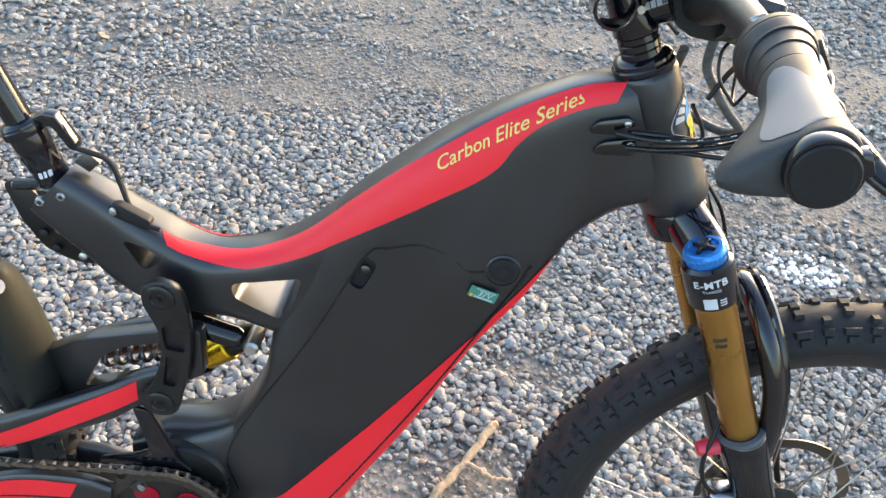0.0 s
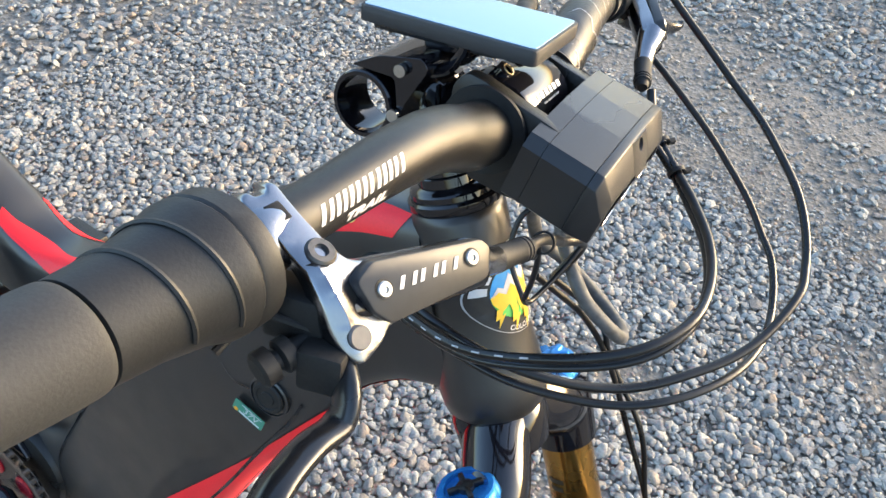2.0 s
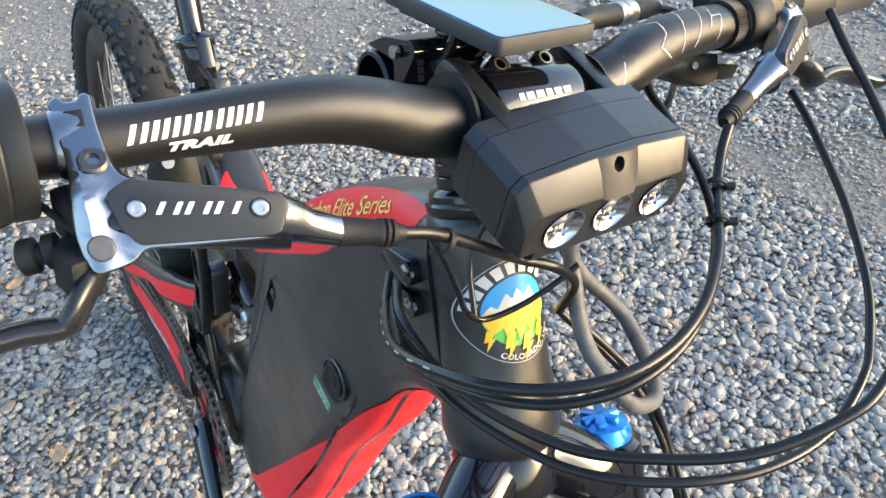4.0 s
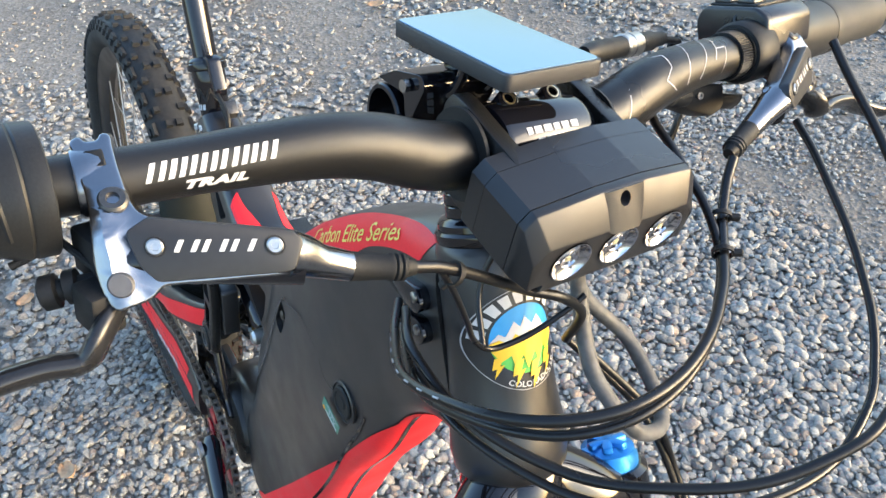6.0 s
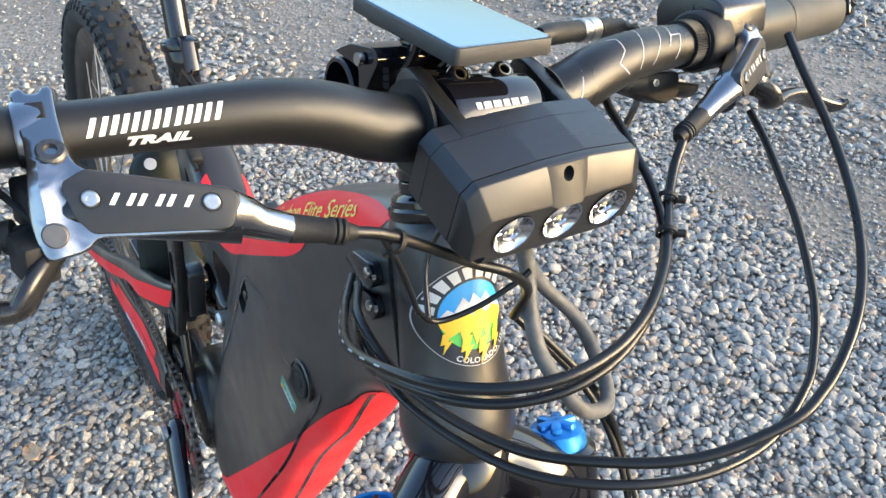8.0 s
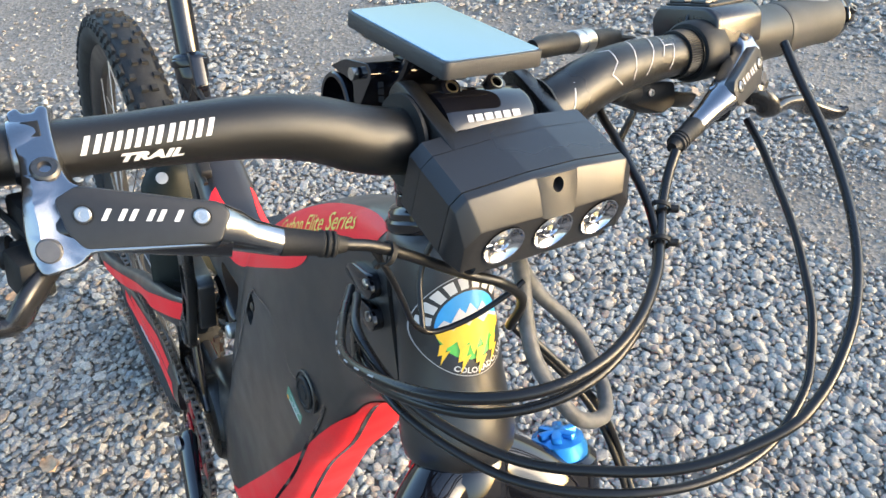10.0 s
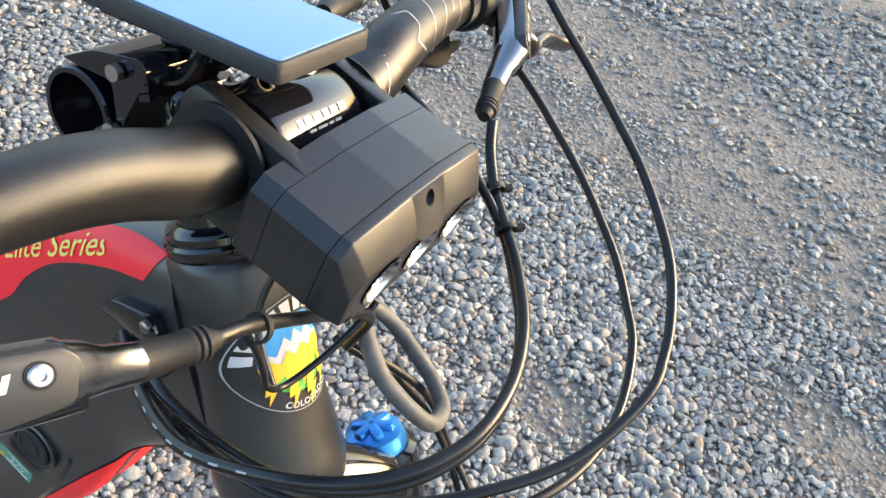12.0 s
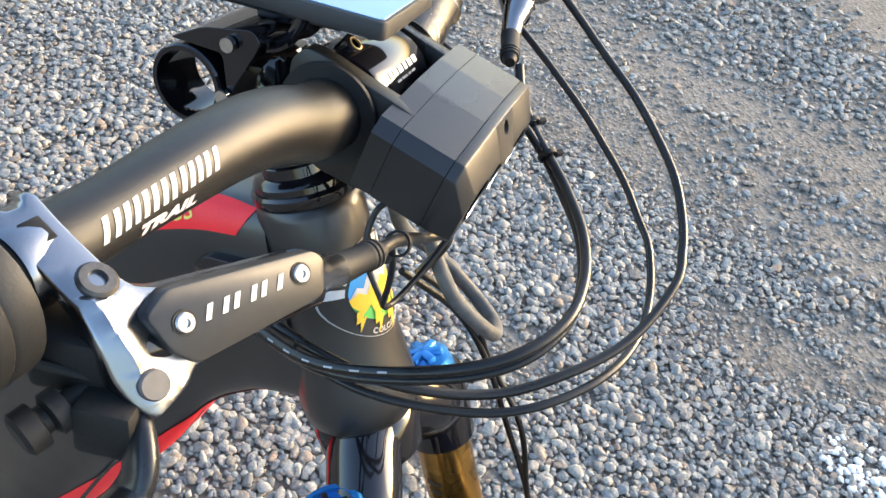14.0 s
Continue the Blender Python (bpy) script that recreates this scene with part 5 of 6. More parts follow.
def on_bar(bm, v0, angle, lift=.0003, sign=1):
    """Wraps a flat bmesh round the bar: x runs along it, y round it; angle: degrees up from forwards."""
    for p in bm.verts:
        v = v0 + sign * p.co.x
        c, r = bar_at(v)
        a = radians(angle) + p.co.y / r
        p.co = (c.x + (r + lift) * math.cos(a), v, c.z + (r + lift) * math.sin(a))
    return bm


handlebar = new("handlebar")
handlebar.parent, handlebar.matrix_local = bike, STEER
tagged(handlebar, "satin black riser handlebar")


def make_bar():
    bm = bmesh.new()
    pts = [p for p in BARPTS]
    tube(bm, pts, [bar_radius(p.y) for p in pts], 32)
    part("bar", bm, alloy_black, handlebar)
    for bm in blocks([.0064, .0022, .0058, .0060, .0064, .0056, .0062], .0068, .0016, .40, .0021):
        for v in bm.verts:
            v.co.y += (v.co.x + .03) * .030
        part("mark_bar", on_bar(bm, -.1575, 3), white_ink, handlebar)
    bm = letters("TRAIL", .0048, .3, 1.1, .0003)
    for v in bm.verts:
        v.co.x *= 1.75
    part("lettering", on_bar(bm, -.1580, -31), white_ink, handlebar, "white lettering TRAIL")
    # outlined marks on the other half
    outlines = ([(.052, -.014), (.060, .012), (.080, .012), (.0865, .008), (.0860, -.001), (.080, -.006), (.088, -.014)],
                [(.097, -.014), (.1035, .012), (.1195, .012), (.1150, -.002), (.108, -.014)], [(.122, -.006), (.1255, .000), (.134, .000), (.129, -.014)], [(.1255, .000), (.128, .012), (.157, .012), (.155, .003)])
    for pts in outlines:
        fine = []
        for a, b in zip(pts, pts[1:]):
            fine += [Vector((*a, 0)).lerp(Vector((*b, 0)), k / 5) for k in range(5)]
        fine.append(Vector((*pts[-1], 0)))
        rows = []
        for k, p in enumerate(fine):
            d = (fine[min(k + 1, len(fine) - 1)] - fine[max(k - 1, 0)]).normalized()
            nrm = Vector((-d.y, d.x, 0)) * .00032
            rows.append([p + nrm, p - nrm])
        bm = bmesh.new()
        add_grid(bm, rows, False, False)
        part("outlined_mark", on_bar(bm, 0, 34, .0004), grey_ink, handlebar)
    for s in (-1, 1):
        grip = grip_on(s)
        if s > 0:
            for ob in (grip, *grip.children_recursive):
                ob.data.transform(MIRROR)
                ob.data.flip_normals()


def grip_on(s):
    """Grip, its end clamp and the sleeve inside of it."""
    def ring_of(v, r, wing=0.0, droop=0.0):
        c, _ = bar_at(-min(v, .3655))
        row = []
        for k in range(36):
            a = 2 * math.pi * k / 36
            back = max(0, -math.cos(a + .15)) ** 3
            row.append((c.x + (r + wing * back) * math.cos(a), -v, c.z + (r + .15 * wing * back) * math.sin(a) - droop * back))
        return row
    bm = bmesh.new()
    rows = spline([(.2660, .0160, 0), (.2666, .0178, 0), (.276, .0180, .001), (.294, .0172, .004), (.310, .0170, .014), (.326, .0172, .025), (.339, .0176, .031), (.348, .0180, .029), (.353, .0178, .020), (.3545, .0165, .014)], 4)
    add_grid(bm, [ring_of(p.x, p.y, p.z) for p in rows])
    grip = part("grip", bm, grip_rubber, handlebar, "dark grey ergonomic rubber grip")
    # textured palm inlay, a paler grey, made of small raised studs
    skin = grip
    inlay = surface("inlay_grey", (.125, .13, .135), .5, vary=.08, grain=1800, bump=.25)
    nd, ln = inlay.node_tree.nodes, inlay.node_tree.links
    check, relief, co = nd.new("ShaderNodeTexChecker"), nd.new("ShaderNodeBump"), nd.new("ShaderNodeTexCoord")
    check.inputs["Scale"].default_value = 420
    relief.inputs["Strength"].default_value, relief.inputs["Distance"].default_value = .35, .0004
    ln.new(co.outputs["Object"], check.inputs["Vector"])
    ln.new(check.outputs["Fac"], relief.inputs["Height"])
    ln.new(relief.outputs[0], nd["Principled BSDF"].inputs["Normal"])
    bm = bmesh.new()
    nx, ny = 26, 11
    rows = []
    for i in range(nx + 1):
        t = i / nx
        half = math.sqrt(max(0, 1 - (2 * t - 1) ** 6)) * (.006 + .016 * t)
        rows.append([(bar_at(-.3)[0].x - .003 - .016 * t * t + half * q, -(.275 + .073 * t), .12) for q in [j / ny * 2 - 1 for j in range(ny + 1)]])
    add_grid(bm, rows, False, False)
    drape(bm, grip, 0.0, (0, 0, -1), .0004)
    pad = part("palm_inlay", bm, inlay, grip, "pale grey textured palm inlay")
    c, _ = bar_at(-.362)
    m = axis_matrix((c.x, -.353, c.z), (-.2, -1, 0), (1, 0, 0))
    bm = bmesh.new()
    lathe(bm, [(.0150, 0), (.0172, .0005), (.0176, .002), (.0176, .0095), (.0170, .0105), (.0150, .0108)], m, 40)
    rbox(bm, (.007, .012, .010), m @ Matrix.Translation((.0170, 0, .0055)), .0015)
    clamp = part("lock_ring", bm, gloss_black, grip, "glossy black grip clamp")
    bm = bmesh.new()
    lathe(bm, [(.0032, 0), (.0032, .003), (.0018, .003), (.0016, .0015)], m @ axis_matrix((.0195, .002, .0055), (.8, .6, 0)), 16)
    part("clamp_bolt", bm, dark_steel, clamp)
    bm = bmesh.new()
    lathe(bm, [(.0152, .0100), (.0155, .0118), (.0146, .0130), (.0001, .0133)], m, 40)
    part("end_cap", bm, rubber, grip, "black rubber end cap")
    # ribbed sleeve and collar next to the lever
    bm = bmesh.new()
    add_grid(bm, [ring_of(v, r) for v, r in ((.2135, .0170), (.2136, .0232), (.2142, .0240), (.2210, .0243), (.2220, .0236), (.2230, .0243), (.2265, .0240), (.2340, .0212), (.2480, .0186), (.2630, .0176), (.2645, .0174), (.2650, .0150))] if s < 0 else [ring_of(v, r) for v, r in ((.2135, .0150), (.2142, .0172), (.2380, .0176), (.2645, .0176), (.2650, .0150))])
    sleeve = part("inner_sleeve", bm, sleeve_rubber, grip, "black rubber sleeve")
    if s < 0:
        for v0 in (.234, .248):
            bm = bmesh.new()
            pts = []
            for k in range(25):
                a = radians(-40 + 220 * k / 24)
                v = v0 + .010 * (k / 24 - .5)
                c, _ = bar_at(-v)
                r = .0178 + max(0, (.253 - v)) * .20
                pts.append((c.x + r * math.cos(a), -v, c.z + r * math.sin(a)))
            tube(bm, pts, .0010, 6)
            part("rib", bm, sleeve_rubber, sleeve)
    return grip


make_bar()


def make_stem():
    stem = new("stem")
    stem.parent, stem.matrix_local = bike, STEER
    tagged(stem, "polished black stem")
    bm = bmesh.new()
    for w0, w1 in ((.0150, .0215), (.0220, .0285), (.0290, .0350)):
        lathe(bm, [(.0172, w0), (.0178, w0 + .0006), (.0178, w1 - .0006), (.0172, w1)], None, 40)
    part("spacer", bm, gloss_black, stem, "glossy black spacers")
    bm = bmesh.new()
    lathe(bm, [(.0165, .035), (.0195, .036), (.0200, .040), (.0200, .072), (.0190, .075), (.0150, .0755)], None, 40)
    rows = spline([(.006, 0, .055), (.020, 0, .055), (.036, 0, .055)], 4)
    tube(bm, rows, [.019, .0175, .018, .0185, .019, .0195, .020, .021, .022][:len(rows)], 28)
    part("stem_body", bm, gloss_black, stem)
    bm = bmesh.new()
    m = axis_matrix((.047, 0, .055), (0, 1, 0), (1, 0, 0))
    lathe(bm, [(.0165, -.0262), (.0208, -.0255), (.0215, -.0235), (.0215, .0235), (.0208, .0255), (.0165, .0262)], m, 48)
    face = part("face_plate", bm, gloss_black, stem, "polished black stem face plate")
    for s in (-1, 1):
        for w in (.0765, .0335):
            bm = bmesh.new()
            am = axis_matrix((.052, s * .0135, w), (.85, 0, .53), (0, 1, 0))
            lathe(bm, [(.0052, -.010), (.0055, -.001), (.0055, .0012), (.0045, .0018), (.0032, .0018), (.0030, -.004)], am, 24)
            part("bolt_boss", bm, gloss_black, face)
            bm = bmesh.new()
            hoop(bm, [(.0034, .0012), (.0034, .0022), (.0027, .0022), (.0027, .0012)], am, 24)
            part("bolt", bm, surface("brass_steel", (.5, .42, .28), .3, metal=1.0), face, "pale bolt head")
    front = lambda deg: (lambda q: Vector((.047 + .0218 * math.cos(radians(deg) + q.y / .0216), q.x, .055 + .0218 * math.sin(radians(deg) + q.y / .0216))))
    mark(blocks([.0030, .0042, .0046, .0036, .0042, .0044], .0034, .0014, 0), front(20), white_ink, face)
    mark(blocks([.004, .006, .003, .004], .0010, .0012, 0), front(9), grey_ink, face)
    mark(blocks([.004, .004, .004], .006, .001, 0), lambda q: Vector((.014 + q.x, -.0205, .060 + q.y)), grey_ink, stem)


make_stem()

# ---- brake levers ----
LEVER = Matrix(((.327, -.12, .937, .0835), (.932, .11, -.335, -.1705), (-.151, .985, .09, .046), (0, 0, 0, 1)))


def make_lever(side):
    """A brake lever, built for the right and mirrored for the left."""
    if side < 0:
        lm = LEVER.copy()
    else:
        hub = Matrix.Translation((.083, .1541, .0617))
        turn = Matrix.Rotation(radians(1.4), 4, "X") @ Matrix.Rotation(radians(5.3), 4, "Y") @ Matrix.Rotation(radians(3.7), 4, "Z")
        lm = Matrix.Translation((-.0035, .0186, .0045)) @ hub @ turn @ hub.inverted() @ Matrix.Translation((-.004, -.011, .004)) @ MIRROR @ LEVER
    lever = new("brake_lever")
    lever.parent, lever.matrix_local = bike, STEER
    tagged(lever, "silver and black hydraulic brake lever")
    slope = lambda x, y, z: Vector((x, y, z - max(0, y - .005) * .62))

    def shaped(bm):
        for v in bm.verts:
            x, y, z = v.co
            if z > -.006:
                z -= .0016 * math.exp(-((x + .0275) / .0042) ** 2 - ((y + .004) / .0075) ** 2) + .42 * max(0, -.0368 - x) * (1 if y < .02 else .3)
                z += .0022 * math.exp(-((x + .034 + .12 * (y + .004)) / .0045) ** 2) * (1 if y < .012 else 0) - .0012 * math.exp(-((y - .006) / .004) ** 2)
            v.co = lm @ slope(x, y, z)
        return bm

    # silver body with its clamp plate
    out = [(-.0478, .0350), (-.0440, .0376), (-.0424, .0352), (-.0376, .0358), (-.0371, .0386), (-.0334, .0386), (-.0327, .0337), (-.0311, .0267), (-.0280, .0160), (-.0251, .0110), (-.0183, .0085), (.0295, .0040), (.0270, -.0110), (-.0190, -.0140), (-.0225, -.0185), (-.0350, -.0225), (-.0388, -.0168), (-.0404, -.0095), (-.0407, .0008), (-.0407, .0106), (-.0431, .0205), (-.0462, .0319)]
    bm = bmesh.new()
    prism(bm, rounded(out, .0022, 2), -.0125, -.0020, None, .0018, 3)
    bmesh.ops.triangulate(bm, faces=bm.faces)
    for _ in range(2):
        bmesh.ops.subdivide_edges(bm, edges=[e for e in bm.edges if e.calc_length() > .0045], cuts=1)
        bmesh.ops.triangulate(bm, faces=bm.faces)
    body_ob = part("lever_body", shaped(bm), silver, lever, "polished silver lever body")
    bm = bmesh.new()
    prism(bm, [(-.0427, .0318), (-.0361, .0330), (-.0346, .0272), (-.0407, .0257)], -.0032, -.0016, None, .0004, 1)
    part("clamp_slot", shaped(bm), rubber, body_ob)
    # band round the bar
    bmx = bmesh.new()
    v0 = -.1985 if side < 0 else (MIRROR @ bar_at(-.1985)[0]).y
    fm = bar_frame(v0)
    hoop(bmx, [(.0112, -.0055), (.0124, -.0055), (.0130, -.004), (.0130, .004), (.0124, .0055), (.0112, .0055)], fm, 40)
    part("bar_clamp", bmx, silver, body_ob)
    # black cover with two screws
    bm = bmesh.new()
    cover = [(-.0290, .0050), (-.0215, .0100), (.0265, .0052), (.0300, .0015), (.0262, -.0088), (.0225, -.0098), (-.0200, -.0122), (-.0255, -.0065)]
    prism(bm, rounded(cover, .0016, 2), -.0040, .0022, None, .0009, 2)
    bmesh.ops.transform(bm, matrix=lm, verts=bm.verts)
    cov = part("reservoir_cover", bm, surface("satin_black", (.016, .016, .017), .4, vary=.15), lever, "black reservoir cover with a white mark")
    for x in (-.0198, .0198):
        bm = bmesh.new()
        sm = lm @ Matrix.Translation((x, 0, .0022))
        lathe(bm, [(.0029, -.001), (.0029, .0006), (.0024, .0011), (.0013, .0011), (.0012, .0003), (.0001, .0003)], sm, 20)
        part("screw", bm, steel, cov, "steel screw")
        bm = bmesh.new()
        hoop(bm, [(.0036, -.0001), (.0036, .0003), (.0030, .0003), (.0030, -.0001)], sm, 24)
        part("screw_ring", bm, rubber, cov)
    for bm in blocks([.0072, .0076, .0076], .0042, .0018, .5, .0018):
        part("mark_bar", place_letters(bm, lm @ Matrix.Translation((0, .0002, .0025))), white_ink, cov)
    # bolt, pivot
    bm = bmesh.new()
    bmx = lm @ Matrix.Translation((-.0327, .0160, -.0073)) @ Matrix.Rotation(radians(-36), 4, "X")
    lathe(bm, [(.0052, -.006), (.0052, -.0006), (.0044, .0004), (.0024, .0004), (.0022, -.0015), (.0001, -.0015)], bmx, 24)
    part("clamp_bolt", bm, dark_steel, body_ob, "dark steel clamp bolt")
    bm = bmesh.new()
    lathe(bm, [(.0044, -.016), (.0044, .0002), (.0038, .0008), (.0001, .0008)], lm @ Matrix.Translation((-.0322, -.0130, 0)), 28)
    part("pivot_pin", bm, surface("pin_grey", (.10, .10, .105), .45, metal=.6), body_ob, "grey pivot pin")
    # master cylinder under the cover, neck and rubber boot
    bm = bmesh.new()
    tube(bm, [lm @ Vector(p) for p in ((-.030, -.0050, -.0105), (-.010, -.0060, -.0095), (.015, -.0070, -.0095), (.030, -.0080, -.0095))], [.0085, .0085, .0085, .0080], 24)
    part("cylinder", bm, gloss_black, body_ob)
    bm = bmesh.new()
    tube(bm, [lm @ Vector(p) for p in ((.024, -.0040, -.0065), (.030, -.0055, -.0095), (.036, -.0080, -.0130), (.0470, -.0105, -.0165))], [.0090, .0080, .0066, .0058], 24)
    part("neck", bm, silver, body_ob)
    bm = bmesh.new()
    a, b = Vector((.0470, -.0105, -.0165)), Vector((.0715, -.0120, -.0205))
    prof = [(0, .0050), (.02, .0058), (.60, .0050), (.64, .0056), (.69, .0056), (.71, .0046), (.74, .0056), (.79, .0056), (.81, .0045), (.84, .0055), (.89, .0054), (.92, .0042), (1.0, .0036), (1.08, .0030)]
    tube(bm, [lm @ a.lerp(b, t) for t, r in prof], [r for t, r in prof], 24)
    part("hose_boot", bm, rubber, lever, "black rubber hose boot")
    # blade
    bm = bmesh.new()
    blade = [tuple((LEVER @ Vector((-.031, -.013, -.020)))), (.0700, -.210, .0225), (.069, -.217, .0145), (.067, -.231, .015), (.067, -.250, .013), (.069, -.268, .005), (.074, -.284, -.001), (.079, -.292, .001)]
    mir = Matrix.Identity(4) if side < 0 else lm @ LEVER.inverted()
    pts = [mir @ p for p in spline(blade, 6)]
    n = len(pts)
    rad = [.0066 + .0012 * math.sin(math.pi * k / n) - (.003 if k > n - 3 else 0) for k in range(n)]
    tube(bm, pts, rad, 20, .56)
    blade_ob = part("lever_blade", bm, surface("satin_black_lever", (.012, .012, .013), .24, vary=.15), lever, "satin black lever blade")
    # band clamp underneath with the reach screw
    def box_at(p, size, mat, name, parent, label="", turn=20):
        q = bmesh.new()
        rbox(q, size, mir @ Matrix.Translation(p) @ Matrix.Rotation(radians(turn), 4, "Y") @ Matrix.Rotation(radians(12), 4, "Z"), .002)
        return part(name, q, mat, parent, label)
    box_at((.052, -.200, .046), (.022, .016, .018), rubber, "lower_clamp", lever, "black lower clamp half")
    box_at((.062, -.208, .030), (.016, .012, .016), rubber, "reach_block", lever)
    bm = bmesh.new()
    kn = [(.0035, -.014), (.0035, 0), (.0062, .0005), (.0062, .0045), (.0040, .0055), (.0040, .007), (.0064, .0078), (.0064, .0125), (.0050, .0135)]
    lathe(bm, kn, mir @ axis_matrix((.053, -.211, .037), (-.35, -.85, -.1)), 14)
    part("reach_knob", bm, rubber, lever, "black knurled reach knob")
    bm = bmesh.new()
    tube(bm, [mir @ Vector(p) for p in ((.060, -.204, .040), (.045, -.213, .052), (.040, -.230, .046))], .0016, 8)
    part("wire", bm, rubber, lever)
    return lever


for lever_side in (-1, 1):
    make_lever(lever_side)

# ---- headlight ----
LAMP = Matrix(((.813, 0, .582, .058), (0, 1, 0, 0), (-.582, 0, .813, .023), (0, 0, 0, 1)))  # f forwards, v left, g up
LAMP = Matrix.Translation((-.002, .0055, .0025)) @ CORR @ LAMP @ Matrix.Rotation(radians(1.8), 4, "X")
LAMPY = LAMP @ Matrix(((0, 0, 1, 0), (1.0, 0, 0, -.0027), (0, 1, 0, 0), (0, 0, 0, 1)))
headlight = thing("bicycle_headlight", "black angular three-lens headlight bracketed to the handlebar", "bicycle light", BIKE @ STEER)


def make_headlight():
    sec = [(-.0490, .0060), (-.0490, .0340), (-.0440, .0400), (-.0110, .0427), (.0160, .0427), (.0440, .0400), (.0490, .0340), (.0490, .0060), (.0400, -.0010), (-.0400, -.0010)]
    for f0, f1, name in ((-.001, .0088, "back_shell"), (.0091, .0336, "main_shell")):
        bm = bmesh.new()
        prism(bm, sec, f0, f1, LAMPY)
        part(name, bm, lamp_black, headlight, "", None, 2)
    bm = bmesh.new()
    prism(bm, [(x * .990, y * .975 + .0004) for x, y in sec], .004, .036, LAMPY)
    part("seam_gasket", bm, rubber, headlight)
    # front bezel: slanting brow over the face with the lenses
    face = [(-.0455, .0050), (-.0465, .0200), (-.0395, .0275), (-.0105, .0270), (.0155, .0270), (.0395, .0275), (.0465, .0200), (.0455, .0050), (.0380, .0005), (-.0380, .0005)]
    bm = bmesh.new()
    rows = [[LAMPY @ Vector((x, y, .0338)) for x, y in sec], [LAMPY @ Vector((x, y, .0385)) for x, y in sec], [LAMPY @ Vector((x, y, .0475)) for x, y in face]]
    add_grid(bm, rows)
    bmesh.ops.recalc_face_normals(bm, faces=bm.faces)
    bm.normal_update()
    bmesh.ops.bevel(bm, geom=[e for e in bm.edges if e.calc_face_angle(0) > .35], offset=.0006, segments=2, profile=.5, affect="EDGES")
    front = part("front_bezel", bm, lamp_black, headlight, "", None, 2)
    bm = bmesh.new()
    for v in (-.0250, .0023, .0296):
        prism(bm, circle(.0108, 40, v, .0155), .0405, .06, LAMPY)
    prism(bm, circle(.0030, 20, .002, .0385), .030, .06, LAMPY)
    for v in (-.0405, .0405):
        prism(bm, rounded([(v - .004, .0015), (v + .003, .0015), (v + .004, .0055), (v - .003, .0055)], .0015), .042, .06, LAMPY)
    cut(front, bm)
    # raised nose round the sensor hole
    bm = bmesh.new()
    rows = [[LAMPY @ Vector(p) for p in ((-.0130, .0424, .0375), (.0170, .0424, .0375), (.0120, .0262, .0470), (-.0080, .0262, .0470))],
            [LAMPY @ Vector(p) for p in ((-.0075, .0426, .0392), (.0115, .0426, .0392), (.0090, .0262, .0492), (-.0050, .0262, .0492))]]
    add_grid(bm, rows)
    nose = part("nose", bm, lamp_black, front)
    bm = bmesh.new()
    prism(bm, circle(.0030, 20, .002, .0385), .025, .07, LAMPY)
    cut(nose, bm)
    bowl = surface("lens_reflector", (.50, .50, .53), .10, metal=1.0, vary=.02, bump=0)
    amber = surface("emitter_yellow", (.36, .33, .20), .4)
    for v in (-.0250, .0023, .0296):
        m = LAMPY @ Matrix.Translation((v, .0155, .0475)) @ Matrix.Diagonal((.92, .92, 1, 1))
        bm = bmesh.new()
        lathe(bm, [(.0117, .0008), (.0110, .0006), (.0096, -.0014), (.0074, -.0024), (.0050, -.0012), (.0028, -.0022), (.0001, -.0022)], m, 36, False)
        lens = part("reflector", bm, bowl, headlight, "silver lens reflector")
        bm = bmesh.new()
        for k in range(3):
            a = radians(90 + 120 * k)
            rbox(bm, (.0015, .0075, .002), m @ Matrix.Rotation(a, 4, "Z") @ Matrix.Translation((0, .0062, -.0022)), .0004, 1)
        lathe(bm, [(.0046, -.0030), (.0052, -.0008), (.0048, -.0006), (.0040, -.0020)], m, 24, False)
        part("collar", bm, bowl, lens)
        bm = bmesh.new()
        rbox(bm, (.0028, .0028, .0008), m @ Matrix.Translation((0, 0, -.0018)), .0002, 1)
        part("emitter", bm, amber, lens)
    # side ears that clamp the bar
    out = [(.025, .042), (.029, .066), (.035, .079), (.043, .0832), (.051, .0785), (.067, .0655), (.0795, .0560), (.095, .0425), (.090, .032), (.064, .016), (.050, .020), (.034, .030)]
    UW = Matrix(((1, 0, 0, 0), (0, 0, 1, 0), (0, 1, 0, 0), (0, 0, 0, 1)))
    for s in (-1, 1):
        bm = bmesh.new()
        lo, hi = (-.0375, -.0285) if s < 0 else (.0305, .0395)
        prism(bm, rounded(out, .003, 3), lo, hi, UW, .0007, 2)
        ear = part("bracket_ear", bm, alloy_black, headlight, "black side bracket round the bar")
        bm = bmesh.new()
        hoop(bm, [(.0160, 0), (.0225, 0), (.0222, .0016), (.0160, .0016)], axis_matrix((.047, s * .0395, .055), (0, s, 0)), 48)
        part("rubber_shim", bm, rubber, ear)
    bm = bmesh.new()
    lathe(bm, [(.006, 0), (.006, .006), (.0045, .012)], LAMPY @ axis_matrix((.012, -.001, .012), (0, -1, 0)), 20)
    part("cable_gland", bm, rubber, headlight)


make_headlight()

# ---- display and its bracket ----
display = thing("display_unit", "flat black display with a glossy sky-tinted screen", "display", BIKE @ STEER)
DISP = Matrix.Translation((.0325, -.0035, .1035)) @ CORR @ Matrix.Rotation(radians(19.5), 4, "Y")


